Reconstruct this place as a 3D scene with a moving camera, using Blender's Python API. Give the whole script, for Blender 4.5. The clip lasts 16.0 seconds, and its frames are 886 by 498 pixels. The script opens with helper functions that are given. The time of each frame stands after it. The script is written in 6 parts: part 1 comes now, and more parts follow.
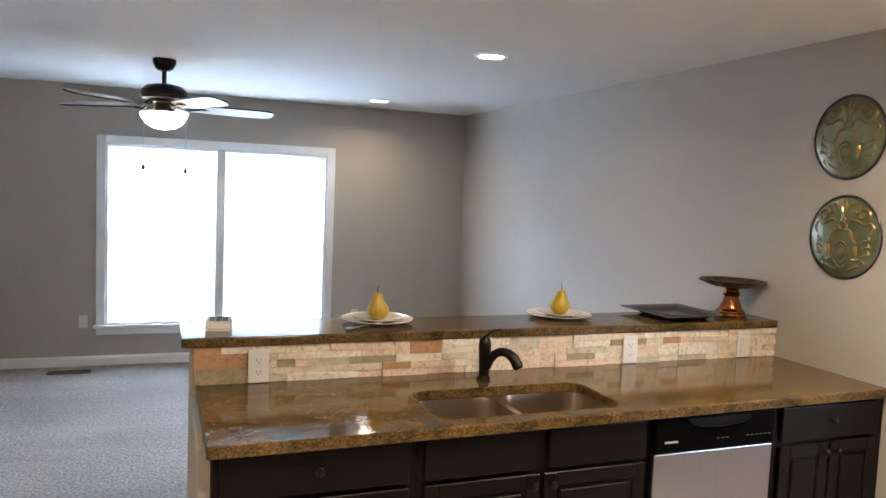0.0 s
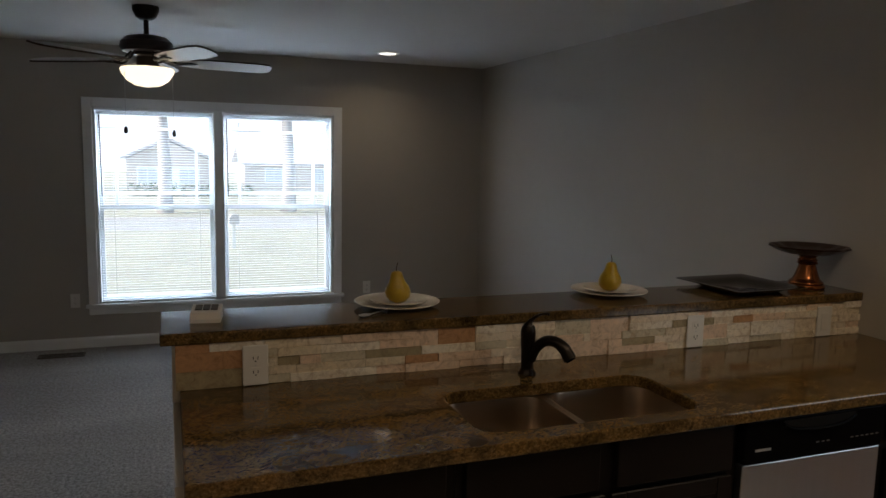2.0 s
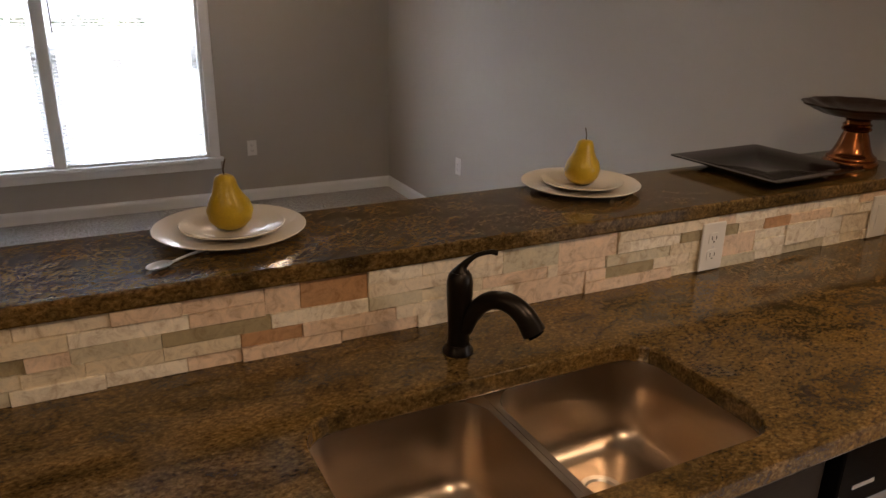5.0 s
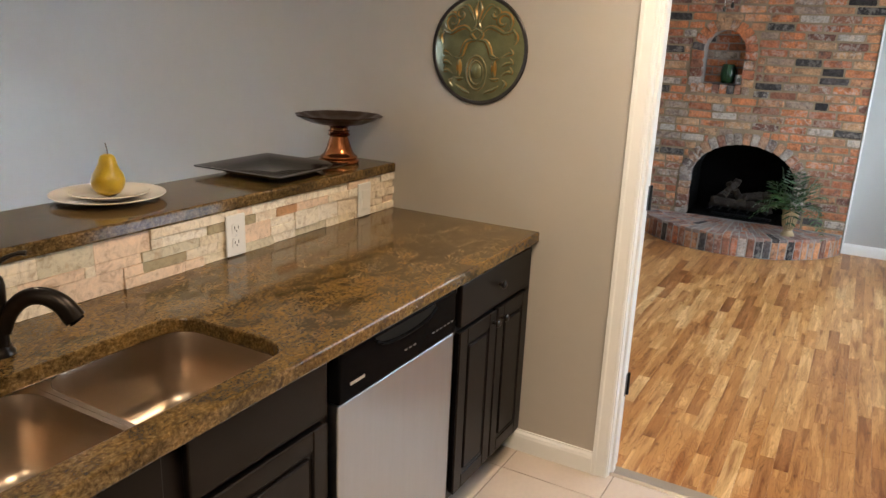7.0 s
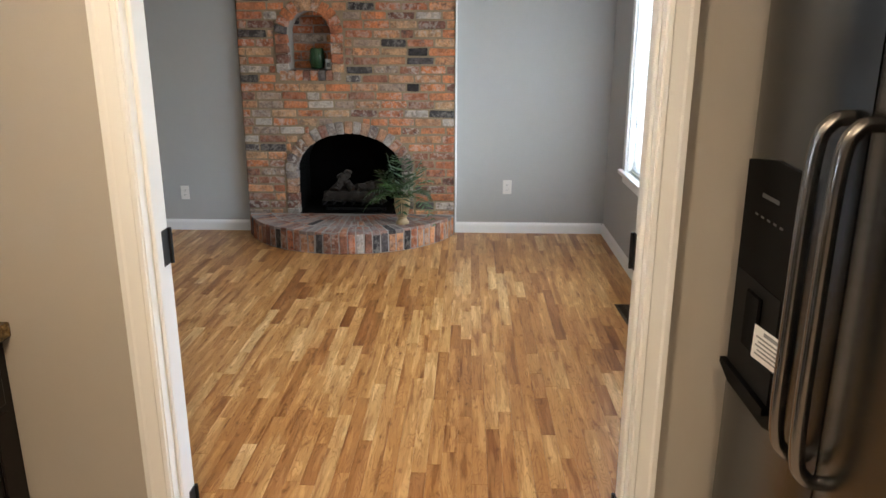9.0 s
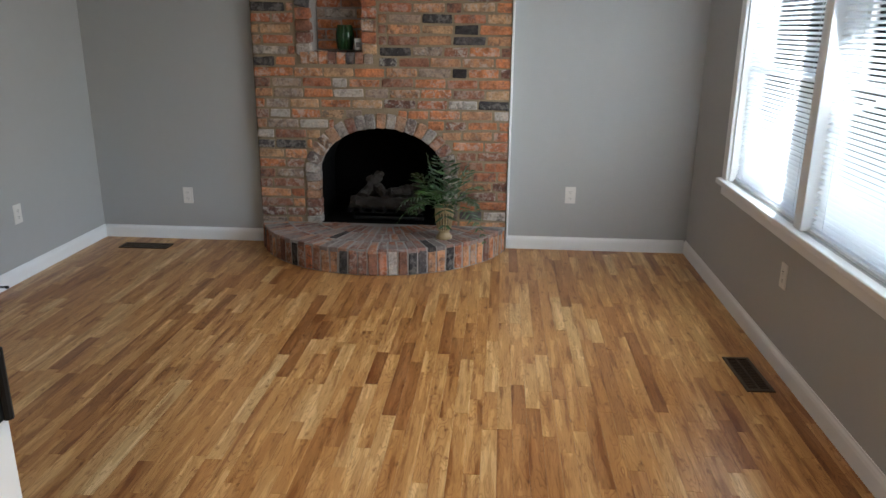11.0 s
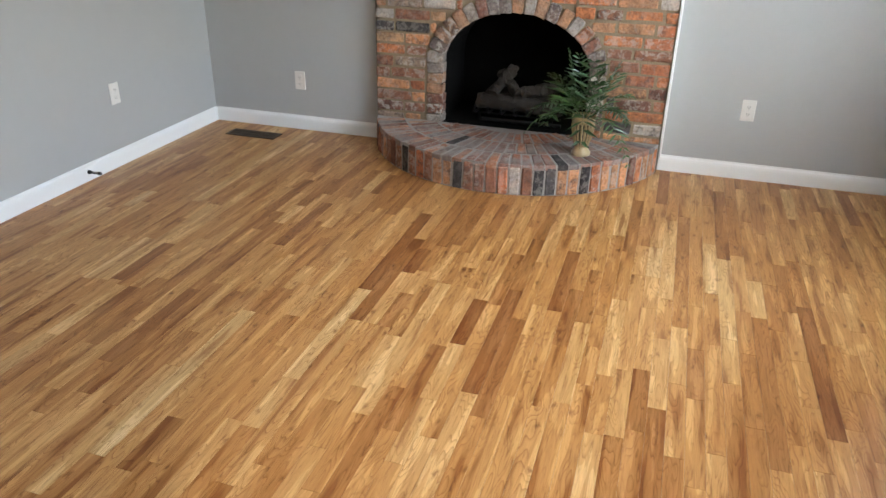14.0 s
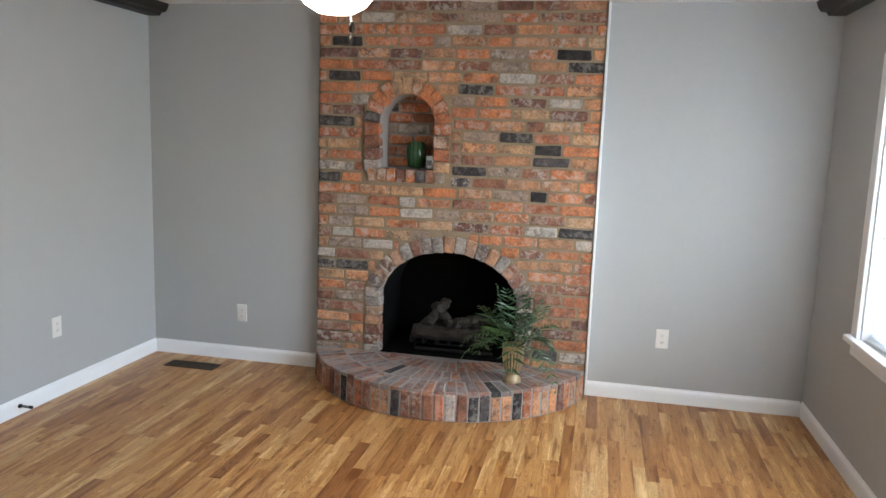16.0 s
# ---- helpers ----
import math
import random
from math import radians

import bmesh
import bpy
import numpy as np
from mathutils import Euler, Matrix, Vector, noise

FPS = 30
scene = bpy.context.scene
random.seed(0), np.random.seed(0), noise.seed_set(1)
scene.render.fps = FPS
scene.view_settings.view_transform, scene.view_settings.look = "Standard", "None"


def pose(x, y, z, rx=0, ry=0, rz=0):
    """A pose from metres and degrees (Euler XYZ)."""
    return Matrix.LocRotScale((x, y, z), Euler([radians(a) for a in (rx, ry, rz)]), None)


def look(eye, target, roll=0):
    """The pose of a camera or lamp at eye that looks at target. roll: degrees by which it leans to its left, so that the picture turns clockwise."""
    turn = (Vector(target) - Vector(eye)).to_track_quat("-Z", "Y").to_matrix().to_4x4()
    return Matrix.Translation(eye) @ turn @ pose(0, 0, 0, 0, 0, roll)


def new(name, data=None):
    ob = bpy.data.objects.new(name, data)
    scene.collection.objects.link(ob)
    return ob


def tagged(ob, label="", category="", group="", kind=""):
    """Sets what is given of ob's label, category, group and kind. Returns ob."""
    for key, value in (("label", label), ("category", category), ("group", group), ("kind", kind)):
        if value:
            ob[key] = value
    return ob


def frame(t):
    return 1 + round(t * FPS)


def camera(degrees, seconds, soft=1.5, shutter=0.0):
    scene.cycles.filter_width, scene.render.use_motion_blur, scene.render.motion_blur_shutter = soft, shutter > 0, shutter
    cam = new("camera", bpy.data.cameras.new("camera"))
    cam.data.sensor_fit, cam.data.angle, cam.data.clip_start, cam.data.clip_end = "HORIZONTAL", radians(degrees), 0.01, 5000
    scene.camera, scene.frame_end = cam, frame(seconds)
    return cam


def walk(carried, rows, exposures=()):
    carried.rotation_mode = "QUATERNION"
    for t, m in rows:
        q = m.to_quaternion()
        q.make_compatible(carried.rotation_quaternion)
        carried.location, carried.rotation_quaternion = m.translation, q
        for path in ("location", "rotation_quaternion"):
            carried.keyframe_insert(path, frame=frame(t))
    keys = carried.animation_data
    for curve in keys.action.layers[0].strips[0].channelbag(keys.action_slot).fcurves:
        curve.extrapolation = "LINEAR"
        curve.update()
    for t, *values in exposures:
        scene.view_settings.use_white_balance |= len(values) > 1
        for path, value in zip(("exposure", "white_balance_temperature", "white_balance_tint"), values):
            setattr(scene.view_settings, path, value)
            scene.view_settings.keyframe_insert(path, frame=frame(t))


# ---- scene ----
cam = camera(62.0, 16.0)
PATH = [
    (0, (0.149, 0.21, 1.686), (0.866, 2.07, 1.53), 2.4),
    (0.5, (0.111, 0.248, 1.692), (0.793, 2.127, 1.619), 2.3),
    (1, (0.053, 0.346, 1.681), (0.782, 2.201, 1.526), 1.8),
    (1.5, (0.088, 0.486, 1.663), (0.829, 2.333, 1.459), 1.5),
    (2, (0.267, 0.74, 1.658), (0.96, 2.599, 1.404), 1.2),
    (2.5, (0.386, 0.943, 1.625), (1.113, 2.772, 1.267), 1.8),
    (3, (0.457, 1.291, 1.61), (1.182, 3.103, 1.171), 2.2),
    (3.2, (0.493, 1.397, 1.615), (1.191, 3.216, 1.164), 1.6),
    (5.3, (0.804, 1.793, 1.6), (1.728, 3.424, 0.902), 0.8),
    (5.5, (0.813, 1.771, 1.597), (1.796, 3.367, 0.901), 0.5),
    (6, (0.756, 1.679, 1.597), (1.931, 3.155, 0.935), 0.6),
    (6.5, (0.629, 1.51, 1.597), (1.99, 2.851, 1.008), -0.1),
    (7, (0.618, 1.46, 1.587), (2.3, 2.394, 1.039), 2.4),
    (7.5, (0.806, 1.324, 1.589), (2.632, 1.911, 1.021), 1.7),
    (8, (1.022, 1.242, 1.572), (2.901, 1.625, 1.004), 2.4),
    (8.5, (1.236, 1.269, 1.553), (3.147, 1.412, 0.98), 2.3),
    (9, (1.497, 1.34, 1.573), (3.417, 1.407, 1.017), 0.1),
    (9.2, (1.604, 1.382, 1.572), (3.521, 1.483, 1.012), 0.4),
    (11.3, (2.626, 1.517, 1.464), (4.53, 1.684, 0.876), 0.5),
    (11.5, (2.706, 1.523, 1.46), (4.604, 1.763, 0.874), 1.0),
    (12, (2.893, 1.512, 1.449), (4.752, 1.883, 0.813), 2.2),
    (12.5, (3.008, 1.488, 1.426), (4.802, 1.841, 0.614), 1.9),
    (13, (3.089, 1.512, 1.43), (4.858, 1.872, 0.568), 0.6),
    (13.5, (3.21, 1.478, 1.437), (4.925, 1.95, 0.522), 1.2),
    (14, (3.234, 1.456, 1.438), (4.952, 1.974, 0.556), 1.1),
    (14.5, (3.183, 1.44, 1.442), (4.985, 1.878, 0.694), 2.0),
    (15, (3.135, 1.427, 1.47), (5.013, 1.851, 0.927), 2.6),
    (15.5, (3.085, 1.431, 1.496), (5.0, 1.847, 1.097), 2.0),
    (16, (3.061, 1.437, 1.505), (4.997, 1.842, 1.207), 2.0),
]
EXPOSURES = [
    (0.0, 4.4, 5650, 10), (0.5, 3.1, 5800, 10), (1.0, 2.1, 6000, 10), (1.5, 1.95, 6000, 10), (2.0, 2.0, 6200, 10), (2.5, 2.1, 6500, 12), (3.0, 2.5, 7000, 16),
    (5.3, 3.4, 7000, 20), (6.0, 4.1, 6600, 16), (6.5, 4.12, 6350, 13), (7.0, 4.2, 6000, 10), (7.5, 4.2, 6200, 10), (8.0, 4.2, 6200, 10), (9.0, 4.05, 6200, 10), (11.5, 3.65, 6200, 10), (12.5, 4.2, 6200, 10), (14.0, 4.4, 6300, 10), (15.0, 4.35, 6150, 10), (16.0, 4.4, 6100, 10),
]
walk(cam, [(t, look(eye, target, roll)) for t, eye, target, roll in PATH], EXPOSURES)

# ---- world, sun, lamps ----
SKY = 0.12
world = bpy.data.worlds.new("world")
scene.world = world
world.use_nodes = True
wn = world.node_tree.nodes
sky = wn.new("ShaderNodeTexSky")
sky.sky_type, sky.sun_disc = "NISHITA", False
sky.sun_elevation, sky.sun_rotation = radians(40), radians(270)
sky.air_density, sky.dust_density = 1.0, 3.0
wn["Background"].inputs[1].default_value = SKY
world.node_tree.links.new(sky.outputs[0], wn["Background"].inputs[0])

sun = new("sun", bpy.data.lights.new("sun", "SUN"))
sun.data.energy, sun.data.angle, sun.data.color = 1.15, radians(12), (1, 0.95, 0.88)
sun.matrix_world = look((0, 0, 0), (0.76, 0.0, -0.65))

# plan: the kitchen and living room lie west of x = WX, the hearth room east of it
WX, WT = 3.11, 0.125
BY = 7.383
LX, LY0, LY1 = 7.44, 0.228, 4.334
CEIL, CEIL_H = 2.478, 2.285
KX0, KY0 = -2.6, -1.3
DY0, DY1, DH = 0.935, 2.083, 2.04
FX, FY0, FY1 = 7.368, 1.453, 3.142


def area(name, m, sx, sy, watts, color):
    d = bpy.data.lights.new(name, "AREA")
    d.shape, d.size, d.size_y, d.energy, d.color = "RECTANGLE", sx, sy, watts, color
    ob = new(name, d)
    ob.matrix_world = m
    return ob


def disk(name, m, size, watts, color, spread=180):
    d = bpy.data.lights.new(name, "AREA")
    d.shape, d.size, d.energy, d.color, d.spread = "DISK", size, watts, color, radians(spread)
    ob = new(name, d)
    ob.matrix_world = m
    return ob


WARM = (1.0, 0.75, 0.48)
DAY = (0.8, 0.91, 1.0)
# stand-in daylight in the hearth room's window opening, aimed at back wall and floor
area("hearth_daylight_fill", look((6.16, LY0 - 0.13, 1.27), (6.86, 1.6, 1.3)), 0.95, 1.15, 2.9, (0.9, 0.96, 0.97))
# added in the unseen near stretch, to lift the floor by the doorway
area("hearth_daylight_fill", look((4.64, LY0 - 0.13, 1.27), (4.46, 3, 0.5)), 1.9, 1.15, 3.4, (0.9, 0.96, 0.97))
# lamp added for sky light, out of sight outside the living room window
area("daylight_living_window", look((0.78, BY + 0.9, 2.6), (0.78, 4.5, 0.4)), 2.6, 1.0, 95, DAY)
# the last three are unseen, added and placed to light the kitchen side
CANS = [(1.991, 6.76), (1.932, 4.19), (0.95, 1.25), (2.42, 1.78), (-1.2, 1.3)]
for cx, cy in CANS:
    disk("can_light", look((cx, cy, CEIL - 0.012), (cx, cy, 0)), 0.12, 1.35 if cy < 3 else 0.35, WARM, 150)


# ---- materials ----
def mat(name, color, rough=0.6, metal=0.0, vary=0.0, scale=6.0, bump=0.0, bscale=40.0, fine=0.0, spec=0.5, coat=0.0, stretch=(1, 1, 1)):
    """Principled surface with colour variation at two scales and a fine relief, in world size."""
    m = bpy.data.materials.new(name)
    m.use_nodes = True
    nt = m.node_tree
    b = nt.nodes["Principled BSDF"]
    b.inputs["Base Color"].default_value = (*color, 1)
    b.inputs["Roughness"].default_value = rough
    b.inputs["Metallic"].default_value = metal
    b.inputs["Specular IOR Level"].default_value = spec
    b.inputs["Coat Weight"].default_value = coat
    geo = nt.nodes.new("ShaderNodeNewGeometry")
    mp = nt.nodes.new("ShaderNodeMapping")
    mp.inputs["Scale"].default_value = stretch
    nt.links.new(geo.outputs["Position"], mp.inputs["Vector"])
    if vary or fine:
        n1 = nt.nodes.new("ShaderNodeTexNoise")
        n1.inputs["Scale"].default_value, n1.inputs["Detail"].default_value = scale, 4
        n2 = nt.nodes.new("ShaderNodeTexNoise")
        n2.inputs["Scale"].default_value, n2.inputs["Detail"].default_value = scale * 14, 3
        for n in (n1, n2):
            nt.links.new(mp.outputs[0], n.inputs["Vector"])
        a = nt.nodes.new("ShaderNodeMath")
        a.operation, a.inputs[1].default_value, a.inputs[2].default_value = "MULTIPLY_ADD", 2 * vary, 1 - vary
        nt.links.new(n1.outputs["Fac"], a.inputs[0])
        c = nt.nodes.new("ShaderNodeMath")
        c.operation, c.inputs[1].default_value, c.inputs[2].default_value = "MULTIPLY_ADD", 2 * fine, 1 - fine
        nt.links.new(n2.outputs["Fac"], c.inputs[0])
        d = nt.nodes.new("ShaderNodeMath")
        d.operation = "MULTIPLY"
        nt.links.new(a.outputs[0], d.inputs[0])
        nt.links.new(c.outputs[0], d.inputs[1])
        v = nt.nodes.new("ShaderNodeVectorMath")
        v.operation = "SCALE"
        v.inputs[0].default_value = color
        nt.links.new(d.outputs[0], v.inputs["Scale"])
        nt.links.new(v.outputs[0], b.inputs["Base Color"])
    if bump:
        n3 = nt.nodes.new("ShaderNodeTexNoise")
        n3.inputs["Scale"].default_value, n3.inputs["Detail"].default_value = bscale, 5
        nt.links.new(mp.outputs[0], n3.inputs["Vector"])
        bp = nt.nodes.new("ShaderNodeBump")
        bp.inputs["Strength"].default_value, bp.inputs["Distance"].default_value = bump, 0.01
        nt.links.new(n3.outputs["Fac"], bp.inputs["Height"])
        nt.links.new(bp.outputs[0], b.inputs["Normal"])
    return m


def ramp(nt, stops, interp="LINEAR"):
    r = nt.nodes.new("ShaderNodeValToRGB")
    r.color_ramp.interpolation = interp
    el = r.color_ramp.elements
    while len(el) < len(stops):
        el.new(0.5)
    for e, (p, c) in zip(el, stops):
        e.position, e.color = p, (*c, 1)
    return r


def rand_value(nt):
    """One random number a piece: by object, or by island in joined pieces."""
    o = nt.nodes.new("ShaderNodeObjectInfo")
    g = nt.nodes.new("ShaderNodeNewGeometry")
    s = nt.nodes.new("ShaderNodeMath")
    s.operation = "ADD"
    nt.links.new(o.outputs["Random"], s.inputs[0])
    nt.links.new(g.outputs["Random Per Island"], s.inputs[1])
    f = nt.nodes.new("ShaderNodeMath")
    f.operation = "FRACT"
    nt.links.new(s.outputs[0], f.inputs[0])
    return f, g


def noise_tex(nt, vec, scale, detail=4, rough=0.5, dist=0.0):
    n = nt.nodes.new("ShaderNodeTexNoise")
    n.inputs["Scale"].default_value, n.inputs["Detail"].default_value = scale, detail
    n.inputs["Roughness"].default_value, n.inputs["Distortion"].default_value = rough, dist
    nt.links.new(vec, n.inputs["Vector"])
    return n


def mix_color(nt, fac, a, b, mode="MIX"):
    x = nt.nodes.new("ShaderNodeMix")
    x.data_type, x.blend_type = "RGBA", mode
    for sock, val in ((x.inputs[0], fac), (x.inputs[6], a), (x.inputs[7], b)):
        if isinstance(val, (int, float)):
            sock.default_value = val
        elif isinstance(val, tuple):
            sock.default_value = (*val, 1)
        else:
            nt.links.new(val, sock)
    return x.outputs[2]


def bump_to(nt, b, height, strength, dist=0.01):
    bp = nt.nodes.new("ShaderNodeBump")
    bp.inputs["Strength"].default_value, bp.inputs["Distance"].default_value = strength, dist
    nt.links.new(height, bp.inputs["Height"])
    nt.links.new(bp.outputs[0], b.inputs["Normal"])


def start(name, rough=0.5):
    m = bpy.data.materials.new(name)
    m.use_nodes = True
    b = m.node_tree.nodes["Principled BSDF"]
    b.inputs["Roughness"].default_value = rough
    return m, m.node_tree, b


def wood_plank_mat():
    m, nt, b = start("oak_strip", 0.28)
    b.inputs["Specular IOR Level"].default_value = 0.3
    f, g = rand_value(nt)
    mp = nt.nodes.new("ShaderNodeMapping")
    mp.inputs["Scale"].default_value = (3.0, 38.0, 1.0)
    off = nt.nodes.new("ShaderNodeCombineXYZ")
    k = nt.nodes.new("ShaderNodeMath")
    k.operation, k.inputs[1].default_value = "MULTIPLY", 57.0
    nt.links.new(f.outputs[0], k.inputs[0])
    nt.links.new(k.outputs[0], off.inputs[0])
    nt.links.new(k.outputs[0], off.inputs[1])
    nt.links.new(g.outputs["Position"], mp.inputs["Vector"])
    nt.links.new(off.outputs[0], mp.inputs["Location"])
    tone = ramp(nt, [(0.0, (0.27, 0.105, 0.033)), (0.05, (0.36, 0.16, 0.052)), (0.25, (0.45, 0.218, 0.072)), (0.55, (0.51, 0.264, 0.093)), (0.8, (0.55, 0.304, 0.117)), (0.95, (0.59, 0.35, 0.145)), (1.0, (0.63, 0.41, 0.19))])
    nt.links.new(f.outputs[0], tone.inputs[0])
    grain = noise_tex(nt, mp.outputs[0], 2.4, 8, 0.72, 0.5)
    gr = ramp(nt, [(0.3, (0.46, 0.36, 0.29)), (0.43, (0.9, 0.87, 0.83)), (0.54, (1.02, 1.01, 1.0)), (0.72, (1.14, 1.13, 1.1))])
    nt.links.new(grain.outputs["Fac"], gr.inputs[0])
    c = mix_color(nt, 1.0, tone.outputs[0], gr.outputs[0], "MULTIPLY")
    mp2 = nt.nodes.new("ShaderNodeMapping")
    mp2.inputs["Scale"].default_value = (4.0, 21.0, 1.0)
    nt.links.new(g.outputs["Position"], mp2.inputs["Vector"])
    nt.links.new(off.outputs[0], mp2.inputs["Location"])
    big = noise_tex(nt, mp2.outputs[0], 0.6, 2, 0.5, 0.0)
    # growth rings: level lines of the broad noise, pointed where they close
    ring = nt.nodes.new("ShaderNodeMath")
    ring.operation, ring.inputs[1].default_value = "MULTIPLY", 21.0
    nt.links.new(big.outputs["Fac"], ring.inputs[0])
    fr = nt.nodes.new("ShaderNodeMath")
    fr.operation = "FRACT"
    nt.links.new(ring.outputs[0], fr.inputs[0])
    rl = ramp(nt, [(0.0, (0.55, 0.44, 0.35)), (0.14, (0.84, 0.79, 0.73)), (0.4, (1, 1, 1)), (0.93, (1.03, 1.03, 1.03)), (1.0, (0.62, 0.52, 0.43))])
    nt.links.new(fr.outputs[0], rl.inputs[0])
    some = noise_tex(nt, mp2.outputs[0], 0.9, 3, 0.5)
    sr = ramp(nt, [(0.4, (0.12, 0.12, 0.12)), (0.58, (0.85, 0.85, 0.85))])
    nt.links.new(some.outputs["Fac"], sr.inputs[0])
    c = mix_color(nt, sr.outputs[0], c, mix_color(nt, 1.0, c, rl.outputs[0], "MULTIPLY"))
    # pale sapwood with a crisp edge, red heartwood patches
    mp4 = nt.nodes.new("ShaderNodeMapping")
    mp4.inputs["Scale"].default_value = (1.6, 15.0, 1.0)
    nt.links.new(g.outputs["Position"], mp4.inputs["Vector"])
    nt.links.new(off.outputs[0], mp4.inputs["Location"])
    sap = noise_tex(nt, mp4.outputs[0], 1.5, 2, 0.45, 0.0)
    br = ramp(nt, [(0.34, (0.55, 0.4, 0.3)), (0.42, (0.93, 0.9, 0.86)), (0.58, (1, 1, 1)), (0.592, (1.22, 1.34, 1.5)), (0.75, (1.3, 1.45, 1.7))])
    nt.links.new(sap.outputs["Fac"], br.inputs[0])
    c = mix_color(nt, 0.85, c, br.outputs[0], "MULTIPLY")
    knot = nt.nodes.new("ShaderNodeTexVoronoi")
    knot.inputs["Scale"].default_value = 4.6
    mp3 = nt.nodes.new("ShaderNodeMapping")
    mp3.inputs["Scale"].default_value = (0.7, 1.5, 1.0)
    wob = nt.nodes.new("ShaderNodeVectorMath")
    wob.operation = "MULTIPLY_ADD"
    wob.inputs[1].default_value = (0.03, 0.03, 0)
    nt.links.new(noise_tex(nt, g.outputs["Position"], 45, 3).outputs["Color"], wob.inputs[0])
    nt.links.new(g.outputs["Position"], wob.inputs[2])
    nt.links.new(wob.outputs[0], mp3.inputs["Vector"])
    nt.links.new(off.outputs[0], mp3.inputs["Location"])
    knot.voronoi_dimensions = "2D"
    nt.links.new(mp3.outputs[0], knot.inputs["Vector"])
    kr = ramp(nt, [(0.0, (0.16, 0.09, 0.06)), (0.02, (0.4, 0.26, 0.18)), (0.07, (1, 1, 1))])
    nt.links.new(knot.outputs["Distance"], kr.inputs[0])
    c = mix_color(nt, 0.6, c, kr.outputs[0], "MULTIPLY")
    nt.links.new(c, b.inputs["Base Color"])
    b.inputs["Roughness"].default_value = 0.3
    bump_to(nt, b, grain.outputs["Fac"], 0.08, 0.004)
    return m


BRICK_TONES = [(0.0, (0.55, 0.21, 0.09)), (0.2, (0.42, 0.155, 0.078)), (0.36, (0.57, 0.28, 0.14)), (0.48, (0.28, 0.13, 0.082)), (0.6, (0.46, 0.24, 0.13)), (0.71, (0.19, 0.092, 0.068)), (0.79, (0.33, 0.25, 0.2)), (0.84, (0.52, 0.32, 0.18)), (0.91, (0.08, 0.072, 0.075)), (0.95, (0.46, 0.41, 0.37))]


def brick_mat(name, stops, wash=0.8, soot=0.75, haze=0.0):
    m, nt, b = start(name, 0.85)
    b.inputs["Specular IOR Level"].default_value = 0.25
    f, g = rand_value(nt)
    tone = ramp(nt, stops, "CONSTANT")
    nt.links.new(f.outputs[0], tone.inputs[0])
    # each brick takes its own stretch of the pattern
    off = nt.nodes.new("ShaderNodeVectorMath")
    off.operation = "MULTIPLY_ADD"
    off.inputs[1].default_value = (31, 17, 23)
    nt.links.new(f.outputs[0], off.inputs[0])
    nt.links.new(g.outputs["Position"], off.inputs[2])
    pos = off.outputs[0]
    n1 = noise_tex(nt, pos, 70, 6, 0.7)
    r1 = ramp(nt, [(0.28, (0.5, 0.46, 0.42)), (0.5, (1, 1, 1)), (0.75, (1.3, 1.25, 1.2))])
    nt.links.new(n1.outputs["Fac"], r1.inputs[0])
    c = mix_color(nt, 1.0, tone.outputs[0], r1.outputs[0], "MULTIPLY")
    n5 = noise_tex(nt, pos, 11, 4, 0.6)
    r5 = ramp(nt, [(0.35, (0.68, 0.66, 0.66)), (0.5, (1, 1, 1)), (0.68, (1.25, 1.15, 1.05))])
    nt.links.new(n5.outputs["Fac"], r5.inputs[0])
    c = mix_color(nt, 1.0, c, r5.outputs[0], "MULTIPLY")

    def patch(c, scale, lo, hi, amount, color, socket):
        n = noise_tex(nt, pos, scale, 8, 0.78, 0.35)
        r = ramp(nt, [(lo, (0, 0, 0)), (hi, (1, 1, 1))])
        nt.links.new(n.outputs["Fac"], r.inputs[0])
        n_on = nt.nodes.new("ShaderNodeMath")
        n_on.operation, n_on.inputs[1].default_value = "MULTIPLY", socket
        nt.links.new(f.outputs[0], n_on.inputs[0])
        fr = nt.nodes.new("ShaderNodeMath")
        fr.operation = "FRACT"
        nt.links.new(n_on.outputs[0], fr.inputs[0])
        k = nt.nodes.new("ShaderNodeMath")
        k.operation = "MULTIPLY"
        nt.links.new(r.outputs[0], k.inputs[0])
        nt.links.new(fr.outputs[0], k.inputs[1])
        k2 = nt.nodes.new("ShaderNodeMath")
        k2.operation, k2.inputs[1].default_value = "MULTIPLY", amount
        nt.links.new(k.outputs[0], k2.inputs[0])
        return mix_color(nt, k2.outputs[0], c, color)

    c = patch(c, 17, 0.5, 0.58, soot, (0.075, 0.06, 0.057), 37.0)
    c = patch(c, 21, 0.49, 0.56, wash, (0.56, 0.52, 0.47), 53.0)
    if haze:
        n6 = noise_tex(nt, g.outputs["Position"], 5, 6, 0.7)
        r6 = ramp(nt, [(0.4, (0, 0, 0)), (0.6, (haze, haze, haze))])
        nt.links.new(n6.outputs["Fac"], r6.inputs[0])
        c = mix_color(nt, r6.outputs[0], c, (0.27, 0.25, 0.24))
    nt.links.new(c, b.inputs["Base Color"])
    n4 = noise_tex(nt, pos, 110, 7, 0.75)
    bump_to(nt, b, n4.outputs["Fac"], 0.8, 0.008)
    return m


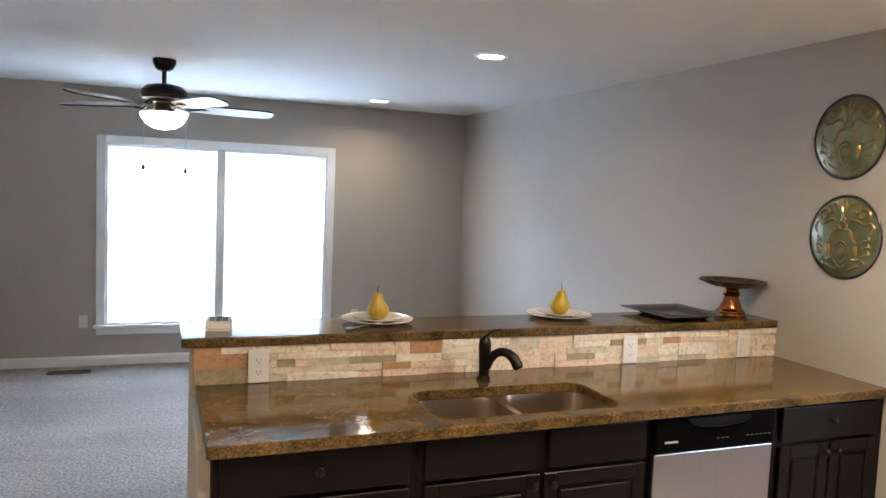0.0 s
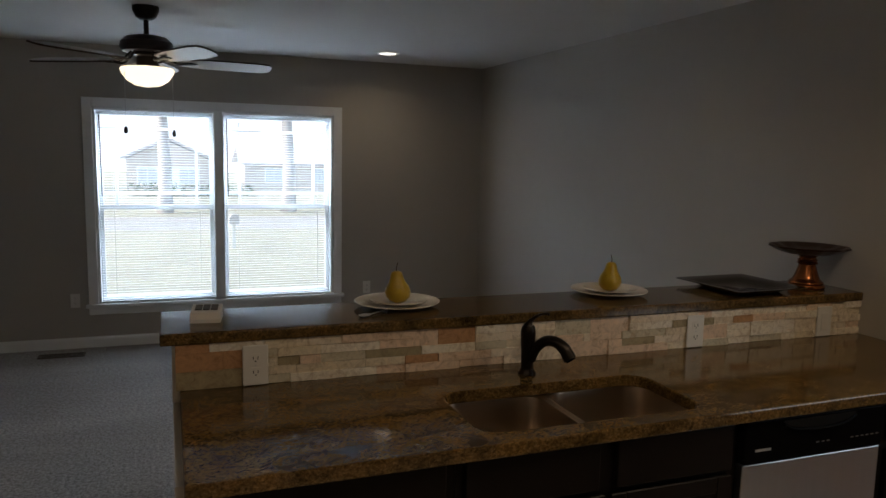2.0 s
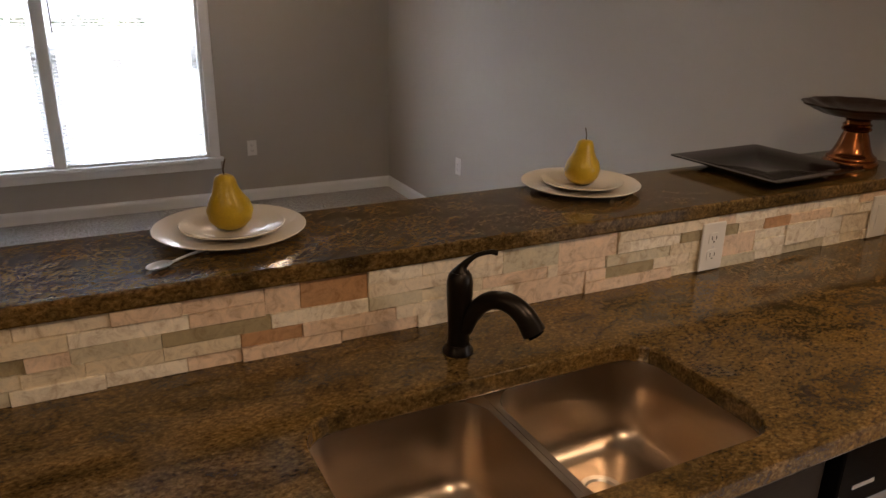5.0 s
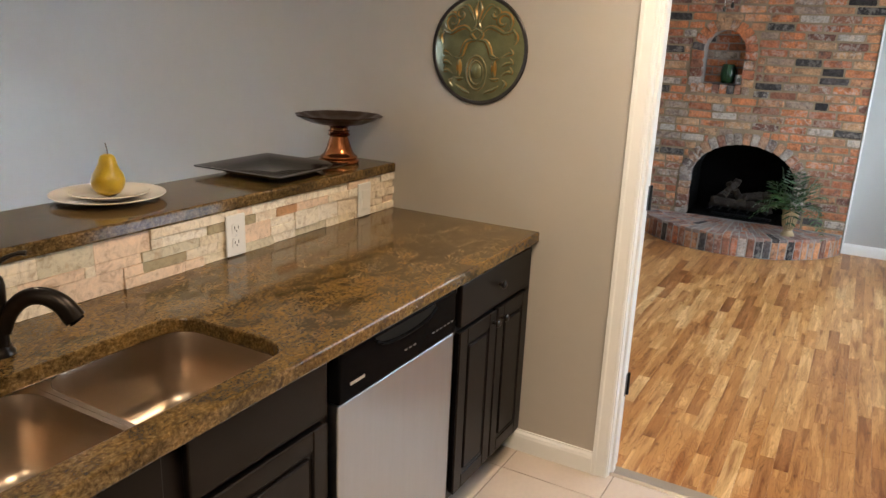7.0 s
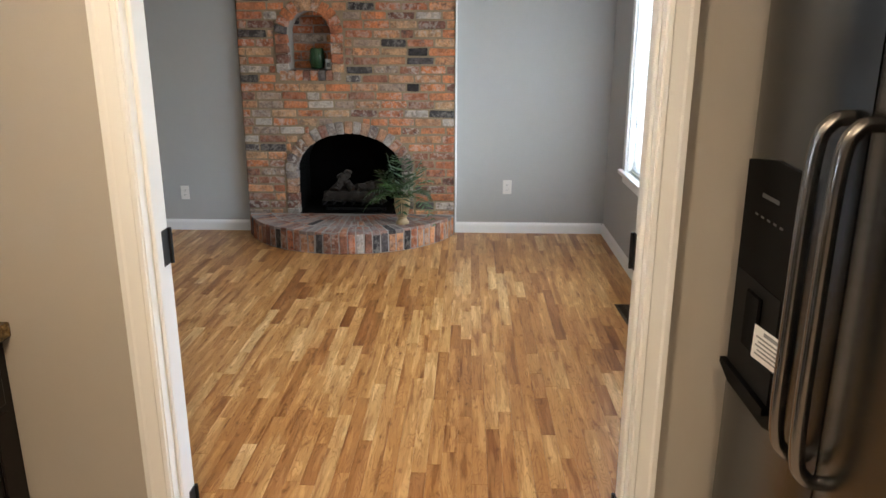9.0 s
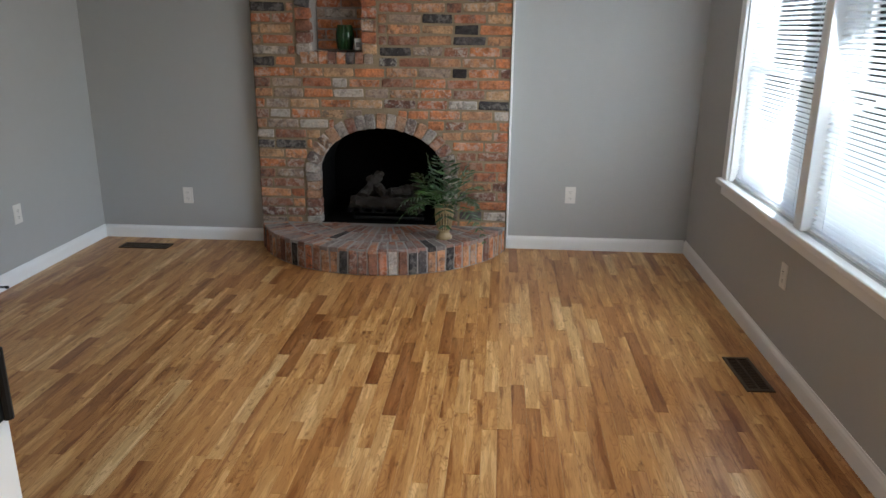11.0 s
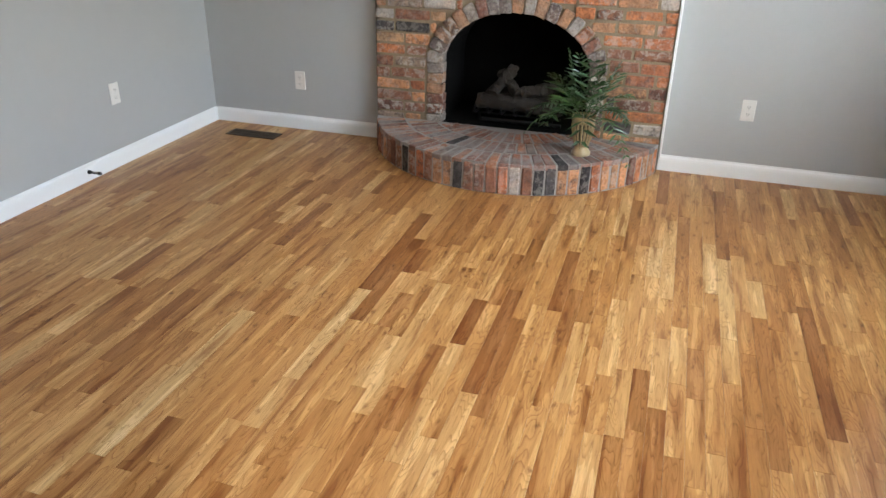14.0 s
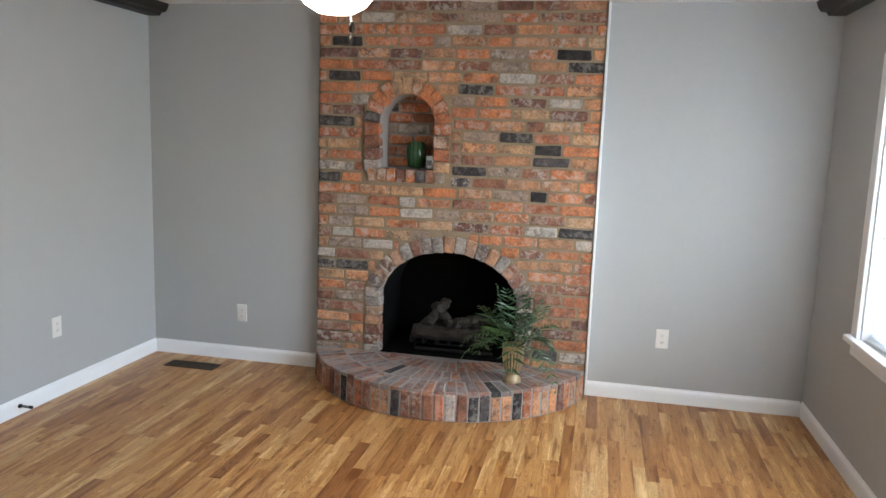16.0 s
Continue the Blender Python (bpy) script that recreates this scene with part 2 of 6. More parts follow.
def granite_mat():
    m, nt, b = start("brown_granite", 0.11)
    b.inputs["Specular IOR Level"].default_value = 0.5
    g = nt.nodes.new("ShaderNodeNewGeometry")
    mp = nt.nodes.new("ShaderNodeMapping")
    mp.inputs["Scale"].default_value = (0.8, 1.2, 1.0)
    mp.inputs["Rotation"].default_value = (0, 0, -0.5)
    nt.links.new(g.outputs["Position"], mp.inputs["Vector"])
    pos = mp.outputs[0]
    n1 = noise_tex(nt, pos, 130, 7, 0.72, 0.4)
    c1 = ramp(nt, [(0.3, (0.022, 0.014, 0.006)), (0.41, (0.07, 0.043, 0.017)), (0.5, (0.12, 0.076, 0.029)), (0.6, (0.175, 0.118, 0.048)), (0.72, (0.27, 0.2, 0.1))])
    nt.links.new(n1.outputs["Fac"], c1.inputs[0])
    v = nt.nodes.new("ShaderNodeTexVoronoi")
    v.inputs["Scale"].default_value = 150
    nt.links.new(pos, v.inputs["Vector"])
    c2 = ramp(nt, [(0.0, (0.5, 0.47, 0.42)), (0.35, (0.95, 0.93, 0.88)), (0.75, (1.3, 1.25, 1.12))])
    nt.links.new(v.outputs["Color"], c2.inputs[0])
    c = mix_color(nt, 0.4, c1.outputs[0], c2.outputs[0], "MULTIPLY")
    n2 = noise_tex(nt, pos, 8, 8, 0.75, 1.2)
    c3 = ramp(nt, [(0.36, (0.36, 0.35, 0.31)), (0.5, (0.95, 0.94, 0.88)), (0.66, (1.4, 1.3, 1.02))])
    nt.links.new(n2.outputs["Fac"], c3.inputs[0])
    c = mix_color(nt, 1.0, c, c3.outputs[0], "MULTIPLY")
    nt.links.new(c, b.inputs["Base Color"])
    return m


def stone_strip_mat():
    m, nt, b = start("ledger_stone", 0.7)
    f, g = rand_value(nt)
    tone = ramp(nt, [(0.0, (0.78, 0.69, 0.55)), (0.22, (0.74, 0.58, 0.44)), (0.42, (0.84, 0.78, 0.66)), (0.62, (0.60, 0.55, 0.42)), (0.7, (0.74, 0.65, 0.49)), (0.86, (0.37, 0.31, 0.19)), (0.91, (0.83, 0.78, 0.69)), (0.97, (0.50, 0.29, 0.15))], "CONSTANT")
    nt.links.new(f.outputs[0], tone.inputs[0])
    n1 = noise_tex(nt, g.outputs["Position"], 30, 7, 0.7, 1.4)
    r1 = ramp(nt, [(0.32, (0.66, 0.58, 0.5)), (0.5, (1, 1, 1)), (0.66, (1.16, 1.13, 1.1))])
    nt.links.new(n1.outputs["Fac"], r1.inputs[0])
    c = mix_color(nt, 1.0, tone.outputs[0], r1.outputs[0], "MULTIPLY")
    n3 = noise_tex(nt, g.outputs["Position"], 9, 5, 0.7, 2.0)
    r3 = ramp(nt, [(0.6, (0, 0, 0)), (0.7, (1, 1, 1))])
    nt.links.new(n3.outputs["Fac"], r3.inputs[0])
    k = nt.nodes.new("ShaderNodeMath")
    k.operation, k.inputs[1].default_value = "MULTIPLY", 0.4
    nt.links.new(r3.outputs[0], k.inputs[0])
    c = mix_color(nt, k.outputs[0], c, (0.45, 0.27, 0.13))
    nt.links.new(c, b.inputs["Base Color"])
    n4 = noise_tex(nt, g.outputs["Position"], 90, 6, 0.7)
    bump_to(nt, b, n4.outputs["Fac"], 0.5, 0.005)
    return m


def carpet_mat():
    m, nt, b = start("grey_carpet", 0.95)
    b.inputs["Specular IOR Level"].default_value = 0.1
    b.inputs["Sheen Weight"].default_value = 0.25
    g = nt.nodes.new("ShaderNodeNewGeometry")
    n1 = noise_tex(nt, g.outputs["Position"], 55, 6, 0.85)
    r1 = ramp(nt, [(0.36, (0.07, 0.062, 0.056)), (0.5, (0.34, 0.315, 0.295)), (0.62, (0.62, 0.59, 0.565))])
    nt.links.new(n1.outputs["Fac"], r1.inputs[0])
    mp = nt.nodes.new("ShaderNodeMapping")
    mp.inputs["Scale"].default_value = (0.5, 1.6, 1)
    mp.inputs["Rotation"].default_value = (0, 0, 0.18)
    nt.links.new(g.outputs["Position"], mp.inputs["Vector"])
    n2 = noise_tex(nt, mp.outputs[0], 1.3, 3, 0.5, 0.4)
    r2 = ramp(nt, [(0.38, (0.86, 0.85, 0.84)), (0.6, (1.08, 1.08, 1.08))])
    nt.links.new(n2.outputs["Fac"], r2.inputs[0])
    c = mix_color(nt, 1.0, r1.outputs[0], r2.outputs[0], "MULTIPLY")
    nt.links.new(c, b.inputs["Base Color"])
    bump_to(nt, b, n1.outputs["Fac"], 0.9, 0.012)
    return m


def glow_mat(name, color, strength):
    m = bpy.data.materials.new(name)
    m.use_nodes = True
    b = m.node_tree.nodes["Principled BSDF"]
    b.inputs["Base Color"].default_value = (*color, 1)
    b.inputs["Emission Color"].default_value = (*color, 1)
    b.inputs["Emission Strength"].default_value = strength
    return m


def pane_mat():
    m = bpy.data.materials.new("window_glass")
    m.use_nodes = True
    nt = m.node_tree
    nt.nodes.clear()
    o = nt.nodes.new("ShaderNodeOutputMaterial")
    t = nt.nodes.new("ShaderNodeBsdfTransparent")
    t.inputs[0].default_value = (0.93, 0.95, 0.95, 1)
    gl = nt.nodes.new("ShaderNodeBsdfGlossy")
    gl.inputs["Roughness"].default_value = 0.02
    fr = nt.nodes.new("ShaderNodeFresnel")
    fr.inputs[0].default_value = 1.45
    x = nt.nodes.new("ShaderNodeMixShader")
    nt.links.new(fr.outputs[0], x.inputs[0])
    nt.links.new(t.outputs[0], x.inputs[1])
    nt.links.new(gl.outputs[0], x.inputs[2])
    nt.links.new(x.outputs[0], o.inputs[0])
    return m


# kitchen side tinted warmer than the hearth room: lamplight put into the paint
PAINT_K = mat("warm_lit_wall_paint", (0.44, 0.41, 0.365), 0.62, vary=0.03, scale=1.2, fine=0.02, bump=0.04, bscale=220)
PAINT_H = mat("grey_wall_paint", (0.42, 0.425, 0.42), 0.6, vary=0.03, scale=1.2, fine=0.02, bump=0.04, bscale=220)
CEIL_M = mat("white_ceiling_paint", (0.72, 0.71, 0.69), 0.85, vary=0.03, scale=2, fine=0.03, bump=0.08, bscale=160)
TRIM = mat("white_trim_paint", (0.84, 0.85, 0.85), 0.32, vary=0.02, scale=3, fine=0.01)
OAK = wood_plank_mat()
OAK_GAP = mat("floor_joint", (0.30, 0.165, 0.07), 0.8, vary=0.6, scale=2, fine=0.3)
BRICK = brick_mat("old_red_brick", BRICK_TONES, wash=0.6, soot=0.75)
BRICK_DARK = brick_mat("charcoal_brick", [(0.0, (0.03, 0.028, 0.03)), (0.5, (0.05, 0.046, 0.048))], wash=0.3)
BRICK_H = brick_mat("hearth_brick", [(0.0, (0.34, 0.135, 0.08)), (0.3, (0.24, 0.11, 0.08)), (0.5, (0.40, 0.18, 0.10)), (0.65, (0.23, 0.17, 0.145)), (0.78, (0.15, 0.12, 0.115)), (0.88, (0.42, 0.22, 0.14))], wash=0.6, soot=0.6, haze=0.75)
BRICK_A = brick_mat("arch_brick", [(0.0, (0.46, 0.2, 0.11)), (0.2, (0.30, 0.26, 0.235)), (0.38, (0.40, 0.25, 0.165)), (0.52, (0.17, 0.135, 0.125)), (0.66, (0.25, 0.12, 0.085)), (0.78, (0.36, 0.32, 0.29)), (0.9, (0.48, 0.27, 0.16))], wash=0.9, soot=0.8)
MORTAR_H = mat("grey_hearth_mortar", (0.33, 0.305, 0.28), 0.95, vary=0.25, scale=9, fine=0.2, bump=0.8, bscale=90)
MORTAR = mat("tan_mortar", (0.28, 0.215, 0.14), 0.95, vary=0.3, scale=9, fine=0.2, bump=0.8, bscale=90)
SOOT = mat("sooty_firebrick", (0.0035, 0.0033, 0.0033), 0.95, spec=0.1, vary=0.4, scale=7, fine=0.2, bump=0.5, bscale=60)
GRANITE = granite_mat()
STONE = stone_strip_mat()
CARPET = carpet_mat()
TILE = mat("beige_floor_tile", (0.58, 0.49, 0.42), 0.3, vary=0.13, scale=4, fine=0.06, bump=0.05, bscale=30)
GROUT = mat("tile_grout", (0.33, 0.28, 0.23), 0.9, vary=0.1, scale=8)
SPLASH_BED = mat("pale_thinset", (0.5, 0.43, 0.34), 0.9, vary=0.15, scale=20)
ESPRESSO = mat("espresso_cabinet", (0.0055, 0.0038, 0.0032), 0.38, spec=0.2, vary=0.2, scale=5, fine=0.12, stretch=(1, 1, 6), bump=0.04, bscale=60)
STEEL = mat("brushed_steel", (0.62, 0.61, 0.6), 0.28, 1.0, vary=0.05, scale=3, fine=0.03, stretch=(1, 1, 14), bump=0.02, bscale=120)
# the copper cast of warm lamplight is put into the sink steel's colour
SINK_M = mat("warm_lit_sink_steel", (0.52, 0.43, 0.34), 0.3, 1.0, vary=0.05, scale=5, fine=0.04, stretch=(1, 1, 10))
DW_M = mat("dishwasher_steel", (0.40, 0.42, 0.45), 0.3, 1.0, vary=0.06, scale=3, fine=0.03, stretch=(14, 1, 1), bump=0.02, bscale=120)
MARK = mat("dim_panel_print", (0.035, 0.035, 0.036), 0.5)
FRIDGE_M = mat("fridge_steel", (0.1, 0.104, 0.112), 0.27, 1.0, vary=0.05, scale=2, fine=0.04, stretch=(14, 14, 1), bump=0.03, bscale=90)
HANDLE_M = mat("satin_handle_steel", (0.2, 0.19, 0.18), 0.24, 1.0, vary=0.06, scale=6)
BLACK_GLOSS = mat("black_plastic", (0.0035, 0.0035, 0.004), 0.22, spec=0.12, vary=0.1, scale=5)
BLACK_GLOSS.node_tree.nodes["Principled BSDF"].inputs["IOR"].default_value = 1.15
BRONZE = mat("oil_rubbed_bronze", (0.022, 0.017, 0.014), 0.3, 0.7, vary=0.25, scale=12, fine=0.1)
COPPER = mat("burnished_copper", (0.32, 0.115, 0.04), 0.2, 0.95, vary=0.7, scale=24, fine=0.12, bump=0.06, bscale=40)
COPPER_D = mat("dark_bronzed_metal", (0.06, 0.03, 0.02), 0.32, 0.8, vary=0.45, scale=12, fine=0.15, bump=0.1, bscale=40)
BLACK_DISH = mat("black_glazed_dish", (0.014, 0.009, 0.008), 0.13, vary=0.3, scale=12, fine=0.1)
CHINA = mat("cream_china", (0.74, 0.68, 0.58), 0.18, vary=0.03, scale=8, fine=0.02, coat=0.3)
PEAR_M = mat("yellow_pear_skin", (0.50, 0.335, 0.02), 0.3, vary=0.28, scale=16, fine=0.14, bump=0.1, bscale=120)
STEM_M = mat("pear_stem", (0.10, 0.06, 0.03), 0.8, vary=0.2, scale=40)
PLASTIC = mat("white_plastic", (0.76, 0.74, 0.70), 0.35, vary=0.02, scale=10)
# near-black, stands in for the shade inside slots, ducts and pockets
SLOT = mat("slot_shade", (0.008, 0.008, 0.008), 0.6, spec=0.1)
GREY_KEY = mat("grey_keys", (0.12, 0.115, 0.11), 0.4, vary=0.1, scale=30)
PLAQUE = mat("sage_glazed_metal", (0.155, 0.165, 0.085), 0.2, 0.2, vary=0.5, scale=16, fine=0.15, bump=0.1, bscale=60)
PLAQUE_R = mat("rusty_relief", (0.30, 0.17, 0.04), 0.25, 0.3, vary=0.4, scale=20, fine=0.15)
PLAQUE_E = mat("dark_plaque_rim", (0.035, 0.03, 0.028), 0.35, 0.5, vary=0.4, scale=20, fine=0.2)
BLADE = mat("dark_walnut_blade", (0.05, 0.028, 0.018), 0.3, vary=0.2, scale=4, fine=0.1)
BLADE_U = mat("light_blade_underside", (0.42, 0.36, 0.30), 0.32, vary=0.1, scale=5, fine=0.05)
LAMP_K = glow_mat("lit_lamp_glass", (1.0, 0.83, 0.56), 0.4)
LAMP_H = glow_mat("bright_lamp_glass", (1.0, 0.88, 0.68), 0.8)
CAN_GLOW = glow_mat("lit_can_lens", (1.0, 0.9, 0.74), 1.0)
BEAM_M = mat("dark_stained_beam", (0.022, 0.017, 0.014), 0.55, vary=0.3, scale=4, fine=0.2, stretch=(1, 9, 9), bump=0.2, bscale=40)
def vinyl_mat():
    m = mat("white_blind_vinyl", (0.86, 0.87, 0.88), 0.65, vary=0.02, scale=4)
    nt = m.node_tree
    b = nt.nodes["Principled BSDF"]
    o = nt.nodes["Material Output"]
    tr = nt.nodes.new("ShaderNodeBsdfTranslucent")
    tr.inputs[0].default_value = (0.88, 0.9, 0.93, 1)
    x = nt.nodes.new("ShaderNodeMixShader")
    x.inputs[0].default_value = 0.6
    nt.links.new(b.outputs[0], x.inputs[1])
    nt.links.new(tr.outputs[0], x.inputs[2])
    nt.links.new(x.outputs[0], o.inputs[0])
    return m


BLIND = vinyl_mat()
GLASS = pane_mat()
LEAF = mat("fern_green", (0.024, 0.06, 0.018), 0.3, vary=0.5, scale=14, fine=0.25)
LEAF_L = mat("light_fern_green", (0.055, 0.12, 0.035), 0.32, vary=0.4, scale=14, fine=0.2)
URN_D = mat("dark_urn_groove", (0.06, 0.042, 0.025), 0.6, vary=0.3, scale=14)
URN_M = mat("antique_gold_urn", (0.36, 0.265, 0.145), 0.4, 0.15, vary=0.35, scale=14, fine=0.2, bump=0.1, bscale=60)
SOIL = mat("dark_moss", (0.02, 0.022, 0.01), 0.9, vary=0.3, scale=20, bump=0.5)
GREEN_GLAZE = mat("green_vase_glaze", (0.018, 0.06, 0.02), 0.18, vary=0.3, scale=10, fine=0.1)
SILVER = mat("silver_metal", (0.66, 0.66, 0.66), 0.35, 0.85, vary=0.1, scale=20)
LOG_M = mat("ceramic_log_bark", (0.03, 0.023, 0.018), 0.9, vary=0.5, scale=16, fine=0.3, bump=0.9, bscale=45)
IRON = mat("black_iron", (0.015, 0.015, 0.016), 0.5, 0.6, vary=0.2, scale=20)
VENT_M = mat("brown_floor_register", (0.075, 0.05, 0.033), 0.45, 0.5, vary=0.2, scale=10)
PAPER = mat("white_paper_label", (0.75, 0.74, 0.72), 0.7, vary=0.03, scale=20)
INK = mat("grey_print", (0.25, 0.25, 0.25), 0.8)
THRESH = mat("grey_threshold_strip", (0.33, 0.29, 0.25), 0.4, 0.3, vary=0.12, scale=8, fine=0.08)
# lawn, house, bark and hedge are bleached: window glare put into their colours
GRASS = mat("winter_lawn", (0.36, 0.345, 0.265), 0.95, vary=0.35, scale=0.8, fine=0.3, bump=0.6, bscale=30)
ROAD = mat("pale_asphalt", (0.4, 0.39, 0.38), 0.9, vary=0.15, scale=0.6, fine=0.15)
HOUSE_W = mat("tan_house_brick", (0.62, 0.55, 0.49), 0.9, vary=0.15, scale=2, fine=0.2)
SIDING = mat("pale_siding", (0.72, 0.71, 0.68), 0.8, vary=0.06, scale=1)
ROOF_M = mat("grey_shingle", (0.5, 0.49, 0.485), 0.95, vary=0.2, scale=1.5, fine=0.25)
# panes far paler than dark glass, to carry the same glare
HAZED_PANE = mat("hazed_house_window", (0.6, 0.62, 0.64), 0.2)
BARK = mat("grey_bark", (0.42, 0.39, 0.36), 0.95, vary=0.35, scale=3, fine=0.3, bump=0.8, bscale=12, stretch=(1, 1, 0.3))
HEDGE = mat("dull_hedge", (0.16, 0.19, 0.11), 0.9, vary=0.4, scale=4, fine=0.3)


# ---- mesh helpers ----
def finish(bm, name, material, smooth=False):
    bmesh.ops.recalc_face_normals(bm, faces=bm.faces)
    me = bpy.data.meshes.new(name)
    bm.to_mesh(me)
    bm.free()
    if material:
        for mm in material if isinstance(material, (list, tuple)) else [material]:
            me.materials.append(mm)
    if smooth:
        me.polygons.foreach_set("use_smooth", [True] * len(me.polygons))
        me.set_sharp_from_angle(angle=radians(40))
    return me


def part(name, bm, material, parent=None, label="", smooth=False):
    ob = new(name, finish(bm, name, material, smooth))
    ob.parent = parent
    if label:
        ob["label"] = label
    return ob


def empty(name, x=0, y=0, z=0, rz=0, label="", category="", group="", kind=""):
    e = new(name)
    e.matrix_world = pose(x, y, z, 0, 0, rz)
    return tagged(e, label, category, group, kind)


def box(bm, x0, x1, y0, y1, z0, z1, bevel=0.0, seg=1):
    r = bmesh.ops.create_cube(bm, size=1, matrix=Matrix.LocRotScale(((x0 + x1) / 2, (y0 + y1) / 2, (z0 + z1) / 2), None, (abs(x1 - x0), abs(y1 - y0), abs(z1 - z0))))
    if bevel:
        es = {e for v in r["verts"] for e in v.link_edges}
        bmesh.ops.bevel(bm, geom=list(es), offset=bevel, segments=seg, affect="EDGES", profile=0.5)
    return bm


def boxes(*items, bevel=0.0, seg=1):
    bm = bmesh.new()
    for i in items:
        box(bm, *i, bevel=bevel, seg=seg)
    return bm


def lathe(profile, n=32, bm=None, at=(0, 0, 0), wave=0.0, waves=0):
    """Turned shape about z from (radius, height) pairs; wave scallops the radius."""
    bm = bm or bmesh.new()
    rings = []
    for r, z in profile:
        if r < 1e-5:
            rings.append([bm.verts.new((at[0], at[1], at[2] + z))])
            continue
        ring = []
        for i in range(n):
            a = 2 * math.pi * i / n
            k = r * (1 + wave * math.cos(waves * a))
            ring.append(bm.verts.new((at[0] + k * math.cos(a), at[1] + k * math.sin(a), at[2] + z)))
        rings.append(ring)
    for p, q in zip(rings, rings[1:]):
        for i in range(n):
            j = (i + 1) % n
            f = [p[i % len(p)], p[j % len(p)], q[j % len(q)], q[i % len(q)]]
            f = list(dict.fromkeys(f))
            if len(f) > 2:
                bm.faces.new(f)
    return bm


def tube(points, radius, n=10, bm=None, squash=1.0):
    """A swept round bar; radius may be a list."""
    bm = bm or bmesh.new()
    pts = [Vector(p) for p in points]
    rad = radius if isinstance(radius, (list, tuple)) else [radius] * len(pts)
    rings, up = [], None
    for i, p in enumerate(pts):
        d = (pts[min(i + 1, len(pts) - 1)] - pts[max(i - 1, 0)]).normalized()
        if up is None:
            up = d.orthogonal().normalized()
        u = (up - d * up.dot(d)).normalized()
        up, w = u, d.cross(u)
        rings.append([bm.verts.new(p + rad[i] * (math.cos(a) * u + squash * math.sin(a) * w)) for a in (2 * math.pi * k / n for k in range(n))])
    for p, q in zip(rings, rings[1:]):
        for i in range(n):
            bm.faces.new((p[i], p[(i + 1) % n], q[(i + 1) % n], q[i]))
    bm.faces.new(rings[0])
    bm.faces.new(rings[-1])
    return bm


def curve_pts(ctrl, n=8):
    """Catmull-Rom points through the control points."""
    c = [Vector(p) for p in ctrl]
    c = [2 * c[0] - c[1]] + c + [2 * c[-1] - c[-2]]
    out = []
    for i in range(1, len(c) - 2):
        for k in range(n):
            t = k / n
            a, b, d, e = c[i - 1], c[i], c[i + 1], c[i + 2]
            out.append(0.5 * (2 * b + (d - a) * t + (2 * a - 5 * b + 4 * d - e) * t * t + (3 * b - a - 3 * d + e) * t ** 3))
    return out + [c[-2]]


def prism(outline, axis, lo, hi, bm=None):
    """A flat outline of (u, v) pushed along an axis: x takes (y, z), y takes (x, z), z takes (x, y)."""
    bm = bm or bmesh.new()
    put = {"x": lambda u, v, w: (w, u, v), "y": lambda u, v, w: (u, w, v), "z": lambda u, v, w: (u, v, w)}[axis]
    a = [bm.verts.new(put(u, v, lo)) for u, v in outline]
    b = [bm.verts.new(put(u, v, hi)) for u, v in outline]
    bm.faces.new(a)
    bm.faces.new(b[::-1])
    for i in range(len(a)):
        j = (i + 1) % len(a)
        bm.faces.new((a[i], a[j], b[j], b[i]))
    return bm


def round_rect(x0, x1, y0, y1, r, n=6):
    out = []
    for cx, cy, a0 in ((x1 - r, y1 - r, 0), (x0 + r, y1 - r, 90), (x0 + r, y0 + r, 180), (x1 - r, y0 + r, 270)):
        for k in range(n + 1):
            a = radians(a0 + 90 * k / n)
            out.append((cx + r * math.cos(a), cy + r * math.sin(a)))
    return out


def holed_slab(outer, hole, z0, z1):
    bm = bmesh.new()
    loops = {}
    for z in (z0, z1):
        edges = []
        for key, o in (("o", outer), ("h", hole)):
            vs = [bm.verts.new((x, y, z)) for x, y in o]
            loops[key, z] = vs
            edges += [bm.edges.new((vs[i], vs[(i + 1) % len(vs)])) for i in range(len(vs))]
        bmesh.ops.triangle_fill(bm, edges=edges, use_beauty=True)
    for key in "oh":
        a, b = loops[key, z0], loops[key, z1]
        for i in range(len(a)):
            j = (i + 1) % len(a)
            bm.faces.new((a[i], a[j], b[j], b[i]))
    return bm


# ---- setting ----
def structure(name, bm, material, label="", category="", smooth=False):
    return tagged(part(name, bm, material, None, smooth=smooth), label, category, kind="structure")


def wall_with_holes(name, axis, lo, hi, u0, u1, z0, z1, holes, material, label):
    """A thick wall across `axis` from lo to hi, along u, with rectangular openings (u0, u1, z0, z1)."""
    bm = bmesh.new()
    cuts = sorted({u0, u1, *(h[0] for h in holes), *(h[1] for h in holes)})
    for a, b in zip(cuts, cuts[1:]):
        inside = [h for h in holes if h[0] <= a and b <= h[1]]
        spans = [(z0, z1)]
        if inside:
            spans = [(z0, inside[0][2]), (inside[0][3], z1)]
        for p, q in spans:
            if q - p > 1e-4:
                if axis == "x":
                    box(bm, lo, hi, a, b, p, q)
                else:
                    box(bm, a, b, lo, hi, p, q)
    bmesh.ops.remove_doubles(bm, verts=bm.verts, dist=1e-5)
    return structure(name, bm, material, label, "wall")


